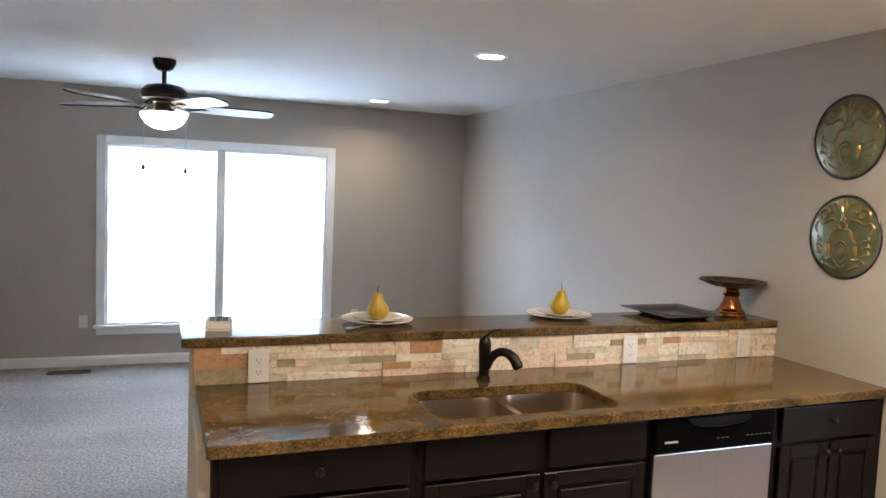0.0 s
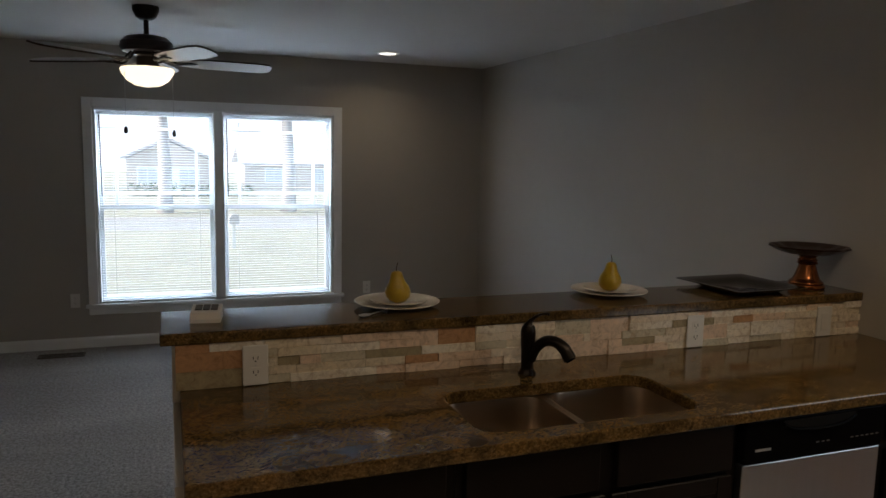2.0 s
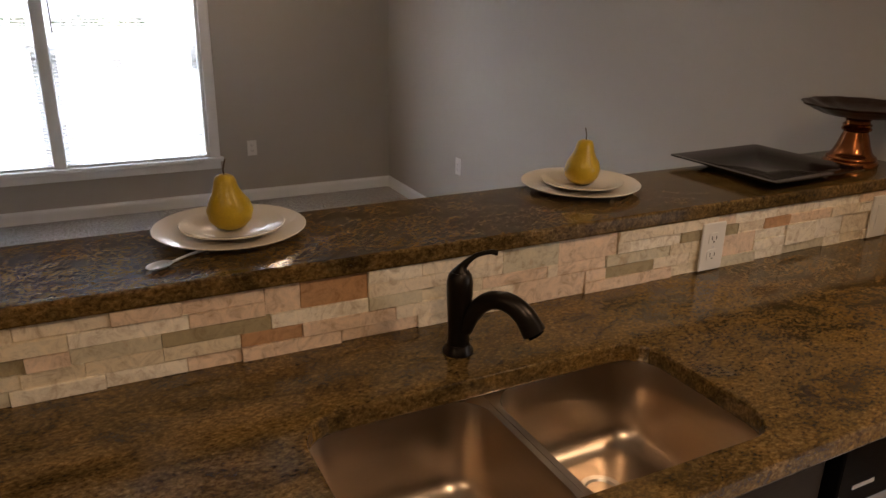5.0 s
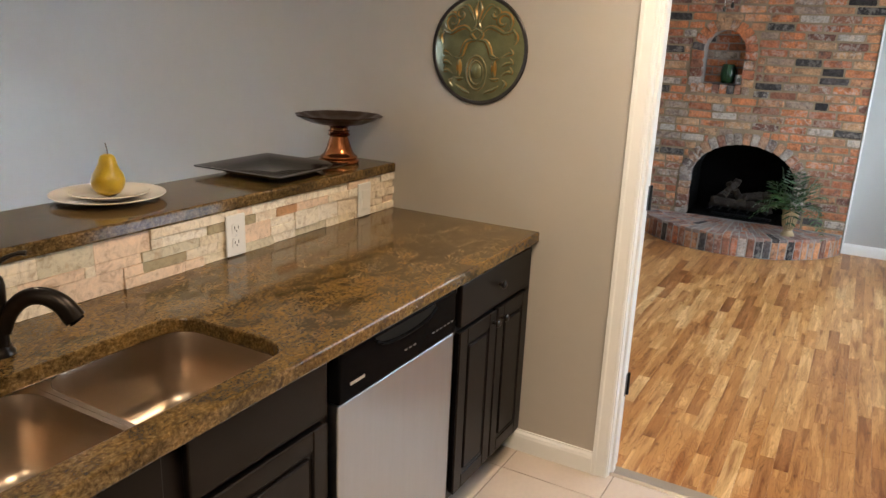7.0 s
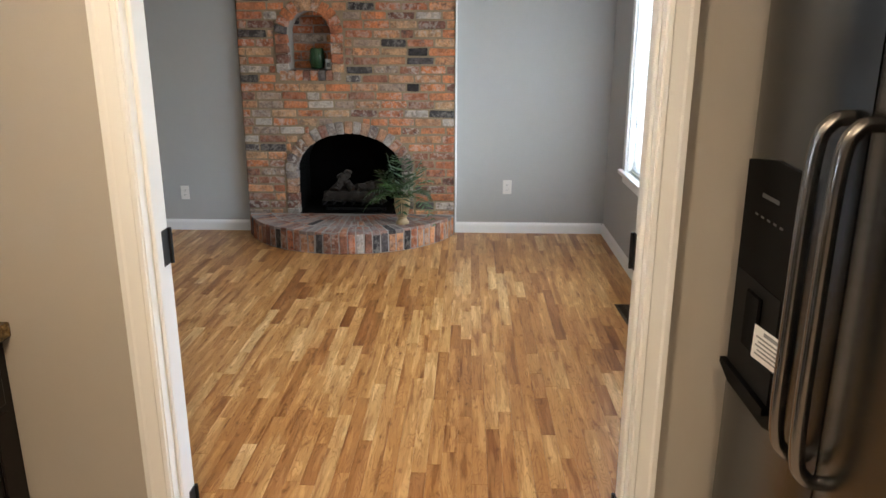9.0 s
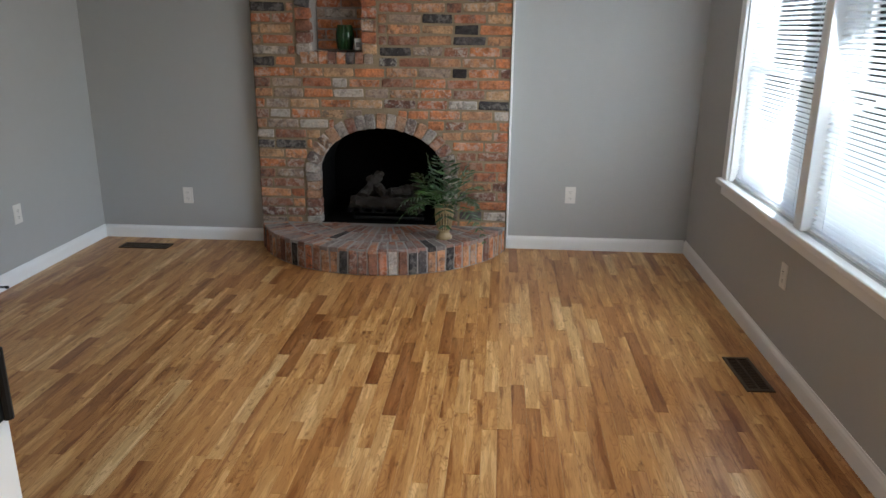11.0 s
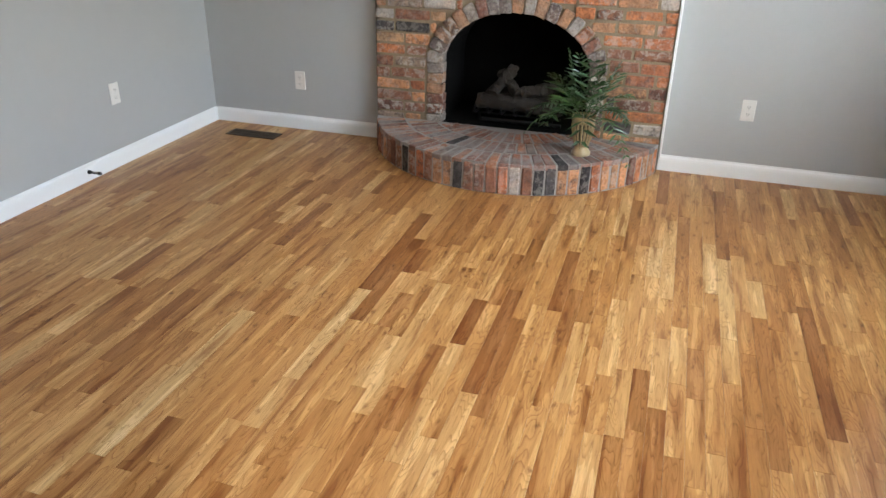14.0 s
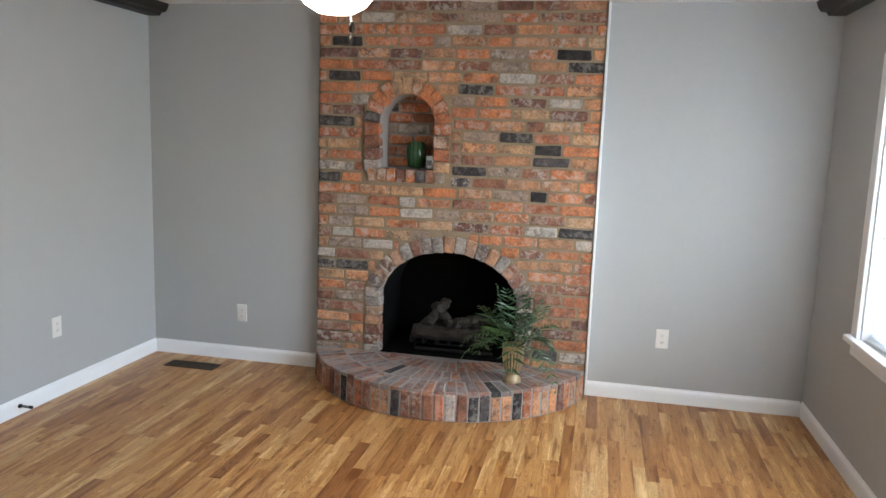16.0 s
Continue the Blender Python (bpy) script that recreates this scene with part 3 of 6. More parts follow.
BW = (-0.302, 1.668, 0.366, 1.983)       # living room window opening: x0, x1, z0, z1
# hearth opening widened, unseen, towards the doorway to let in more light
HW = (3.66, 6.67, 0.66, 1.87)          # hearth room window opening: x0, x1, z0, z1
wall_with_holes("wall_north", "y", BY, BY + 0.16, KX0 - 0.15, WX + WT, 0, CEIL + 0.1, [BW], PAINT_K, "grey painted living room wall with window opening, warmed as by lamplight")
wall_with_holes("wall_west", "x", KX0 - 0.15, KX0, KY0, BY, 0, CEIL + 0.1, [], PAINT_K, "grey painted living room wall, warmed as by lamplight")
wall_with_holes("wall_south", "y", KY0 - 0.15, KY0, KX0 - 0.15, 1.7, 0, CEIL + 0.1, [], PAINT_K, "grey painted kitchen wall, warmed as by lamplight")
wall_with_holes("wall_fridge_side", "x", 1.7, 1.82, KY0 - 0.15, -0.02, 0, CEIL + 0.1, [], PAINT_K, "grey painted wall return, warmed as by lamplight")
wall_with_holes("wall_fridge_back", "y", -0.14, -0.02, 1.82, WX, 0, CEIL + 0.1, [], PAINT_K, "grey painted wall behind refrigerator, warmed as by lamplight")
# the dividing wall has a face on each side, the kitchen one tinted for lamplight
wall_with_holes("wall_divider_kitchen", "x", WX, WX + WT / 2, -0.14, BY, 0, CEIL + 0.1, [(DY0 - 0.02, DY1 + 0.02, 0, DH + 0.02)], PAINT_K, "grey painted kitchen wall with cased doorway, warmed as by lamplight")
wall_with_holes("wall_divider_hearth", "x", WX + WT / 2, WX + WT, -0.14, BY, 0, CEIL + 0.1, [(DY0 - 0.02, DY1 + 0.02, 0, DH + 0.02)], PAINT_H, "grey painted wall with doorway")
wall_with_holes("wall_hearth_left", "y", LY1, LY1 + 0.14, WX + WT, LX + 0.6, 0, CEIL_H + 0.1, [], PAINT_H, "grey painted hearth room wall")
wall_with_holes("wall_hearth_right", "y", LY0 - 0.16, LY0, WX + WT, LX + 0.6, 0, CEIL_H + 0.1, [HW], PAINT_H, "grey painted hearth room wall with window opening")
wall_with_holes("wall_hearth_back", "x", LX, LX + 0.12, LY0, LY1, 0, CEIL_H + 0.1, [(FY0 + 0.02, FY1 - 0.02, 0, CEIL_H + 0.1)], PAINT_H, "grey painted wall beside the brick chimney")
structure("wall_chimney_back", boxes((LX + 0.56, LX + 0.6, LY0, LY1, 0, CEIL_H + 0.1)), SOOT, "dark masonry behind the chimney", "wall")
structure("ceiling", boxes((KX0 - 0.15, WX + WT, KY0 - 0.15, BY + 0.16, CEIL, CEIL + 0.1), (WX + WT, LX + 0.6, LY0 - 0.16, LY1 + 0.14, CEIL_H, CEIL_H + 0.1)), CEIL_M, "flat white painted ceiling", "ceiling")
structure("floor_slab", boxes((KX0 - 0.15, WX + WT, KY0 - 0.15, BY + 0.16, -0.2, -0.018), (WX + WT, LX + 0.6, LY0 - 0.16, LY1 + 0.14, -0.2, -0.018)), GROUT, "grey subfloor", "floor")
structure("carpet", boxes((KX0, WX, 3.18, BY, -0.018, 0.0)), CARPET, "mottled grey cut pile carpet", "carpet")


def baseboard(name, pts_axis, wall, side, a, b):
    """A moulded skirting; pts_axis 'x' runs along x at y = wall, side is the way it projects."""
    prof = [(0, 0), (0.014, 0), (0.014, 0.062), (0.011, 0.075), (0.005, 0.083), (0.004, 0.09), (0, 0.09)]
    bm = bmesh.new()
    if pts_axis == "x":
        prism([(wall + side * u, v) for u, v in prof], "x", a, b, bm)
    else:
        prism([(wall + side * u, v) for u, v in prof], "y", a, b, bm)
    return structure(name, bm, TRIM, "white painted moulded baseboard", "baseboard")


baseboard("baseboard_north", "x", BY, -1, KX0, WX)
baseboard("baseboard_living_east", "y", WX, -1, 3.24, BY - 0.014)
baseboard("baseboard_kitchen_door", "y", WX, -1, DY1 + 0.064, 2.52)
baseboard("baseboard_hearth_left", "x", LY1, -1, WX + WT, LX)
baseboard("baseboard_hearth_right", "x", LY0, 1, WX + WT, LX)
baseboard("baseboard_hearth_back_a", "y", LX, -1, FY1 + 0.002, LY1 - 0.014)
baseboard("baseboard_hearth_back_b", "y", LX, -1, LY0 + 0.014, FY0 - 0.004)


# ---- doorway trim ----
def casing_board(bm, x, y, z, w, length, upright, side):
    """Stepped door casing; w runs out from the opening along y (sign), side is the way it projects along x."""
    prof = [(0.0, 0.0), (0.0, 0.010), (0.009, 0.013), (0.012, 0.011), (0.040, 0.015), (0.046, 0.018), (0.058, 0.018), (0.058, 0.0)]
    if upright:
        prism([(x + side * d, y + w * u) for u, d in prof], "z", z, z + length, bm)
    else:
        prism([(x + side * d, z + u) for u, d in prof], "y", y, y + length, bm)
    return bm


doorway = empty("door_1", WX, (DY0 + DY1) / 2, 0, label="white painted door casing and jamb with bare black hinge leaves", category="doorway", kind="structure")
doorway.matrix_world = Matrix.Identity(4)
for nm, side, x in (("casing", -1, WX), ("casing", 1, WX + WT)):
    part(nm, casing_board(bmesh.new(), x, DY1 + 0.004, 0, 1, DH + 0.062, True, side), TRIM, doorway)
    part(nm, casing_board(bmesh.new(), x, DY0 - 0.004, 0, -1, DH + 0.062, True, side), TRIM, doorway)
    part(nm, casing_board(bmesh.new(), x, DY0, DH + 0.004, 1, DY1 - DY0, False, side), TRIM, doorway)
part("jamb", boxes((WX - 0.002, WX + WT + 0.002, DY1, DY1 + 0.019, 0, DH + 0.02)), TRIM, doorway)
part("jamb", boxes((WX - 0.002, WX + WT + 0.002, DY0 - 0.019, DY0, 0, DH + 0.02)), TRIM, doorway)
part("head_jamb", boxes((WX - 0.002, WX + WT + 0.002, DY0, DY1, DH, DH + 0.02)), TRIM, doorway)
part("door_stop", boxes((WX + 0.03, WX + 0.066, DY1 - 0.011, DY1, 0, DH), bevel=0.003), TRIM, doorway)
part("door_stop", boxes((WX + 0.03, WX + 0.066, DY0, DY0 + 0.011, 0, DH), bevel=0.003), TRIM, doorway)
for y, s in ((DY1, -1), (DY0, 1)):
    for z in (0.345, 1.072, 1.80):
        bm = boxes((WX + 0.076, WX + 0.121, min(y, y + s * 0.004), max(y, y + s * 0.004), z - 0.045, z + 0.045), bevel=0.0015)
        tube([(WX + 0.124, y + s * 0.006, z - 0.045), (WX + 0.124, y + s * 0.006, z + 0.045)], 0.006, 8, bm)
        part("hinge", bm, IRON, doorway, "black hinge leaf")
structure("threshold", prism([(WX + 0.02, 0.0), (WX + 0.03, 0.008), (WX + 0.085, 0.008), (WX + 0.095, 0.0), (WX + 0.095, -0.018), (WX + 0.02, -0.018)], "y", DY0, DY1), THRESH, "grey metal threshold strip in the doorway", "threshold")


# ---- windows ----
def window_unit(name, label, axis, u0, u1, z0, z1, face, out, mid, muntins, blind_angle, slat_gap, split=0.5):
    """A twin double-hung window. u along the wall, face is the inner wall face, out the way outdoors (+1/-1)."""
    win = empty(name, label=label, category="window", kind="structure")
    win.matrix_world = Matrix.Identity(4)

    def b(bm, ua, ub, da, db, za, zb, bevel=0.0):
        da, db = sorted((face + out * da, face + out * db))
        return box(bm, ua, ub, da, db, za, zb, bevel=bevel)

    def bar(pn, *items, material=TRIM, parent=win, lab="", bevel=0.0):
        bm = bmesh.new()
        for i in items:
            b(bm, *i, bevel=bevel)
        return part(pn, bm, material, parent, lab)

    c = 0.075
    bar("casing", (u0 - c, u0, -0.018, 0, z0 - 0.02, z1 + c), bevel=0.003)
    bar("casing", (u1, u1 + c, -0.018, 0, z0 - 0.02, z1 + c), bevel=0.003)
    bar("head_casing", (u0, u1, -0.018, 0, z1, z1 + c), bevel=0.003)
    bar("window_sill", (u0 - c - 0.02, u1 + c + 0.02, -0.045, 0.02, z0 - 0.03, z0), bevel=0.004)
    bar("apron", (u0 - c, u1 + c, -0.014, 0, z0 - 0.09, z0 - 0.031), bevel=0.003)
    bar("mullion", (mid - 0.04, mid + 0.04, -0.012, 0.15, z0, z1), bevel=0.003)
    bar("jamb_liner", (u0, u0 + 0.02, 0, 0.15, z0, z1), (u1 - 0.02, u1, 0, 0.15, z0, z1), (u0, u1, 0, 0.15, z1 - 0.02, z1), (u0, u1, 0.02, 0.17, z0 - 0.02, z0 + 0.012))
    for a, d in ((u0 + 0.02, mid - 0.04), (mid + 0.04, u1 - 0.02)):
        zm = z0 + split * (z1 - z0)
        for lo, hi, dep in ((z0 + 0.012, zm + 0.02, 0.085), (zm - 0.02, z1 - 0.02, 0.115)):
            s = 0.035
            sash = bar("sash", (a, a + s, dep, dep + 0.03, lo, hi), (d - s, d, dep, dep + 0.03, lo, hi), (a + s, d - s, dep, dep + 0.03, lo, lo + s), (a + s, d - s, dep, dep + 0.03, hi - s, hi))
            pane = bar("pane", (a + s, d - s, dep + 0.012, dep + 0.016, lo + s, hi - s), material=GLASS, parent=sash)
            pane.visible_shadow = False
            if muntins and dep > 0.1:
                k = 0.105
                for uu in (a + s + k, d - s - k):
                    bar("muntin", (uu - 0.011, uu + 0.011, dep + 0.003, dep + 0.026, lo + s, hi - s), parent=sash)
                for zz in (hi - s - k, lo + s + k):
                    bar("muntin", (a + s, d - s, dep + 0.005, dep + 0.024, zz - 0.011, zz + 0.011), parent=sash)
        # mini blind
        blind = empty("window_blind", label="white mini blind lowered with its slats tilted open", category="blind", group=name + " blinds")
        blind.matrix_world = Matrix.Identity(4)
        bar("head_rail", (a + 0.004, d - 0.004, 0.02, 0.06, z1 - 0.055, z1 - 0.022), parent=blind, material=BLIND, bevel=0.002)
        bar("bottom_rail", (a + 0.006, d - 0.006, 0.028, 0.052, z0 + 0.016, z0 + 0.03), parent=blind, material=BLIND, bevel=0.002)
        n = int((z1 - z0 - 0.1) / slat_gap)
        ca, sa = math.cos(radians(blind_angle)) * 0.0125, math.sin(radians(blind_angle)) * 0.0125
        bm = bmesh.new()
        yc = face + out * 0.04
        prism([(yc - out * ca, -sa), (yc, 0.0022), (yc + out * ca, sa), (yc + out * ca, sa + 0.0008), (yc, 0.003), (yc - out * ca, -sa + 0.0008)], "x", a + 0.008, d - 0.008, bm)
        me = finish(bm, "slat", BLIND)
        for i in range(n):
            o = new("slat", me)
            o.parent = blind
            o.location = (0, 0, z0 + 0.045 + slat_gap * i)
        for uu in (a + 0.12, d - 0.12):
            part("ladder_cord", tube([(uu, yc - out * 0.014, z0 + 0.03), (uu, yc - out * 0.014, z1 - 0.05)], 0.0012, 5), BLIND, blind)
        part("tilt_wand", tube([(a + 0.03, yc - out * 0.03, z1 - 0.06), (a + 0.034, yc - out * 0.03, z1 - 0.72)], 0.0045, 6), BRONZE, blind, "dark tilt wand")
    return win


window_unit("window_1", "white twin double-hung window with prairie grilles", "y", *BW, BY, 1, 0.674, True, 3, 0.0215, 0.4935)
window_unit("window_2", "white twin double-hung window in grey wall", "y", *HW, LY0, -1, 5.64, False, 24, 0.0215)


# ---- outlets, vents, small wall fittings ----
def outlet(m, label="white duplex outlet in the painted wall", blank=False):
    """A duplex wall outlet in its own frame: lies in the xz plane, faces -y."""
    o = empty("wall_outlet", label=label, category="outlet", group="wall outlets")
    part("cover_plate", boxes((-0.0355, 0.0355, -0.006, 0, -0.0575, 0.0575), bevel=0.003, seg=2), PLASTIC, o)
    if not blank:
        for z in (-0.02, 0.02):
            r = part("receptacle", prism([(x, z + k) for x, k in round_rect(-0.016, 0.016, -0.0135, 0.0135, 0.007, 3)], "y", -0.0075, -0.005), PLASTIC, o)
            part("slot", boxes((-0.0075, -0.0055, -0.0079, -0.007, z - 0.003, z + 0.006), (0.0055, 0.0075, -0.0079, -0.007, z - 0.003, z + 0.006), (-0.002, 0.002, -0.0079, -0.007, z - 0.0095, z - 0.006)), SLOT, r, "dark plug slots")
        part("screw", tube([(0, -0.0065, 0), (0, -0.0072, 0)], 0.003, 8), SILVER, o)
    else:
        part("toggle_plate", boxes((-0.017, 0.017, -0.0085, -0.005, -0.033, 0.033), bevel=0.001), PLASTIC, o)
    o.matrix_world = m
    return o


STRIP_Y = 3.094
outlet(pose(-0.479, BY, 0.4))
outlet(pose(1.984, BY, 0.411))
outlet(pose(WX, 6.15, 0.437, 0, 0, -90))
outlet(pose(LX, 3.693, 0.317, 0, 0, -90))
outlet(pose(LX, 1.024, 0.385, 0, 0, -90))
outlet(pose(6.51, LY1, 0.395))
outlet(pose(5.72, LY0, 0.42, 0, 0, 180))
for ox, bl in ((0.511, False), (2.217, False), (2.892, True)):
    outlet(pose(ox, STRIP_Y - 0.012, 0.982) @ Matrix.Scale(1.13, 4), "white outlet set in the stone backsplash", bl)


def floor_vent(x, y, rz, label):
    v = empty("floor_vent", x, y, 0, rz, label, "vent", "floor vents")
    part("frame", boxes((-0.17, 0.17, -0.06, -0.045, 0, 0.006), (-0.17, 0.17, 0.045, 0.06, 0, 0.006), (-0.17, -0.15, -0.045, 0.045, 0, 0.006), (0.15, 0.17, -0.045, 0.045, 0, 0.006), bevel=0.0015), VENT_M, v)
    part("duct_shadow", boxes((-0.15, 0.15, -0.045, 0.045, 0.0005, 0.0015)), SLOT, v)
    bm = boxes(*[(-0.148 + 0.0156 * i, -0.141 + 0.0156 * i, -0.045, 0.045, 0.0015, 0.0045) for i in range(19)], (-0.15, 0.15, -0.004, 0.004, 0.0015, 0.0048))
    part("louvre", bm, VENT_M, v)
    return v


floor_vent(5.58, 0.378, 2, "dark metal floor register in oak floor")
floor_vent(7.22, 3.93, 90, "dark metal floor register beside hearth room baseboard")
floor_vent(-0.567, 7.16, 0, "dark metal floor register in grey carpet")

ds = empty("door_stop_spring", 6.205, LY1 - 0.014, 0.05, 0, "black spring door stop on the white baseboard", "door stop")
ds.matrix_world = pose(6.205, LY1 - 0.014, 0.048)
part("mount", tube([(0, 0, 0), (0, -0.01, 0)], 0.011, 10), IRON, ds)
part("spring", tube([(0.006 * math.cos(k), -0.01 - 0.0011 * k, 0.006 * math.sin(k)) for k in range(0, 50)], 0.0016, 5), IRON, ds)
part("tip", tube([(0, -0.062, 0), (0, -0.076, 0)], 0.009, 10), IRON, ds, "black rubber tip")


# ---- lights ----
def can_lamp(x, y):
    c = empty("recessed_light", x, y, CEIL, 0, "white recessed ceiling light, switched on", "ceiling light", "recessed lights")
    part("trim_ring", lathe([(0.098, 0), (0.098, -0.004), (0.09, -0.008), (0.074, -0.006), (0.07, -0.001)], 32), TRIM, c, smooth=True)
    part("lens", lathe([(0.0, -0.0035), (0.072, -0.0025)], 32), CAN_GLOW, c, "glowing frosted lens")
    return c


for cx, cy in CANS:
    can_lamp(cx, cy)


def ceiling_fan(x, y, z, turn, label, lamp, chain=0.255, size=1.0):
    f = empty("ceiling_fan", x, y, z, turn, label, "ceiling fan")
    f.scale = (size, size, size * (1.1 if size > 1 else 1.05))
    part("canopy", lathe([(0.0, 0), (0.066, 0), (0.066, -0.02), (0.05, -0.05), (0.03, -0.062), (0.0, -0.062)], 32), BRONZE, f, smooth=True)
    part("downrod", tube([(0, 0, -0.05), (0, 0, -0.15)], 0.013, 12), BRONZE, f, smooth=True)
    part("motor", lathe([(0.0, -0.13), (0.05, -0.132), (0.10, -0.142), (0.128, -0.165), (0.132, -0.19), (0.12, -0.208), (0.075, -0.212), (0.0, -0.212)], 40), BRONZE, f, "dark bronze motor housing", smooth=True)
    part("switch_housing", lathe([(0.0, -0.21), (0.07, -0.212), (0.07, -0.226), (0.052, -0.232), (0.052, -0.272), (0.062, -0.28), (0.0, -0.282)], 32), BRONZE, f, smooth=True)
    part("lamp_bowl", lathe([(0.058, -0.276), (0.128, -0.283), (0.134, -0.292), (0.126, -0.312), (0.102, -0.342), (0.062, -0.364), (0.0, -0.373)], 40), lamp, f, "lit white glass bowl", smooth=True)
    for i in range(5):
        a = radians(72 * i)
        m = Matrix.Rotation(a, 4, "Z")
        bm = bmesh.new()
        out = [(0.17, -0.045), (0.30, -0.062), (0.55, -0.066), (0.625, -0.056), (0.648, -0.03), (0.648, 0.03), (0.625, 0.056), (0.55, 0.066), (0.30, 0.062), (0.17, 0.045)]
        prism(out, "z", -0.004, 0.004, bm)
        bmesh.ops.transform(bm, matrix=m @ Matrix.Translation((0, 0, -0.246)) @ Matrix.Rotation(radians(-13), 4, "X"), verts=bm.verts)
        bm.normal_update()
        bl = part("blade", bm, [BLADE, BLADE_U], f, "dark blade with pale underside")
        for p in bl.data.polygons:
            p.material_index = 1 if p.normal.z < -0.5 else 0
        bm = bmesh.new()
        for yy in (-0.018, 0.018):
            tube(curve_pts([(0.09, yy * 0.6, -0.215), (0.14, yy * 1.4, -0.256), (0.20, yy, -0.252), (0.24, yy * 0.4, -0.251)], 5), 0.006, 6, bm)
        box(bm, 0.17, 0.25, -0.03, 0.03, -0.2545, -0.2515)
        bmesh.ops.transform(bm, matrix=m, verts=bm.verts)
        part("blade_arm", bm, BRONZE, f)
    for sx, ln in ((-0.115, chain), (0.115, chain + 0.01)):
        ch = part("pull_chain", tube([(sx * 0.5, -0.03, -0.265), (sx, -0.05, -0.285), (sx * 1.02, -0.052, -0.285 - ln)], 0.0014, 5), SILVER, f)
        part("chain_fob", lathe([(0, 0), (0.006, -0.004), (0.011, -0.02), (0.008, -0.032), (0, -0.036)], 10, at=(sx * 1.02, -0.052, -0.283 - ln)), BRONZE, ch, "dark teardrop fob", smooth=True)
    return f


ceiling_fan(0.165, 5.51, CEIL, 8, "dark bronze five-blade ceiling fan with lit glass bowl", LAMP_K, 0.275, 1.13)
ceiling_fan(5.46, 2.33, CEIL_H, 20, "dark bronze five-blade ceiling fan, lamp lit, in hearth room", LAMP_H, 0.12)


def crown_beam(name, y, s):
    """A dark stained box beam along the top of a side wall."""
    prof = [(0, 0), (0, -0.072), (0.085, -0.072), (0.095, -0.055), (0.125, -0.05), (0.14, -0.03), (0.15, 0)]
    return tagged(part(name, prism([(y + s * u, CEIL_H + v) for u, v in prof], "x", WX + WT, LX), BEAM_M), "dark stained wooden box beam under the ceiling", "beam", "ceiling beams")


crown_beam("ceiling_beam", LY1, -1)
crown_beam("ceiling_beam", LY0, 1)

# ---- kitchen peninsula ----
CX0, CY0, CY1 = 0.282, 2.395, 2.435
TOP = 0.914
BAR = 1.098
knee = structure("wall_knee", boxes((0.262, WX, 3.106, 3.225, 0, 1.06), (0.262, 0.30, 2.49, 3.106, 0, 0.873)), PAINT_K, "painted half wall behind the kitchen counter", "half wall")
baseboard("baseboard_knee", "x", 3.225, 1, 0.262, WX)

counter = tagged(part("countertop", holed_slab([(CX0, CY0), (WX, CY1), (WX, 3.104), (CX0, 3.104)], round_rect(1.045, 1.785, 2.48, 2.84, 0.075), TOP - 0.04, TOP), GRANITE), "polished brown and gold speckled granite countertop", "countertop")
bev = counter.modifiers.new("edge", "BEVEL")
bev.width, bev.segments, bev.limit_method, bev.angle_limit = 0.006, 2, "ANGLE", radians(60)
bartop = tagged(part("bar_top", boxes((0.228, WX, 3.078, 3.42, BAR - 0.038, BAR), bevel=0.006, seg=2), GRANITE), "raised brown granite breakfast bar top", "bar top")

# sink
sink = empty("kitchen_sink", 1.415, 2.73, TOP, 0, "undermount double-bowl stainless steel sink in granite counter", "sink")
sink.matrix_world = Matrix.Identity(4)


def bowl(x0, x1, y0, y1, depth):
    bm = bmesh.new()
    heel = [(0.012 + 0.055 * (1 - math.cos(math.pi * k / 16)), -depth + 0.055 * (1 - math.sin(math.pi * k / 16)), 0.075 - 0.004 * k) for k in range(9)]
    levels = [(0.0, 0.0, 0.075), (0.003, -0.012, 0.075), (0.007, -depth * 0.4, 0.075)] + heel + [(0.1, -depth - 0.001, 0.035), (0.14, -depth - 0.002, 0.02)]
    rings = []
    for ins, dz, r in levels:
        rings.append([bm.verts.new((x, y, TOP - 0.042 + dz)) for x, y in round_rect(x0 + ins, x1 - ins, y0 + ins, y1 - ins, r, 6)])
    for p, q in zip(rings, rings[1:]):
        for i in range(len(p)):
            j = (i + 1) % len(p)
            bm.faces.new((p[i], p[j], q[j], q[i]))
    bm.faces.new(rings[-1])
    return bm


for bx0, bx1, by0, by1 in ((1.035, 1.393, 2.47, 2.85), (1.419, 1.795, 2.47, 2.85)):
    bl = part("bowl", bowl(bx0, bx1, by0, by1, 0.19), SINK_M, sink, "brushed steel bowl", smooth=True)
    part("drain", lathe([(0.0, -0.002), (0.03, -0.002), (0.034, 0.003), (0.044, 0.004), (0.046, 0.0)], 24, at=((bx0 + bx1) / 2, (by0 + by1) / 2 + 0.05, TOP - 0.042 - 0.19)), STEEL, bl, "round steel drain", smooth=True)
for fx0, fx1, hx0, hx1 in ((1.0, 1.4055, 1.035, 1.393), (1.4065, 1.83, 1.419, 1.795)):
    part("flange", holed_slab([(fx0, 2.462), (fx1, 2.462), (fx1, 2.88), (fx0, 2.88)], round_rect(hx0, hx1, 2.47, 2.85, 0.07), TOP - 0.0445, TOP - 0.0415), SINK_M, sink, smooth=False)

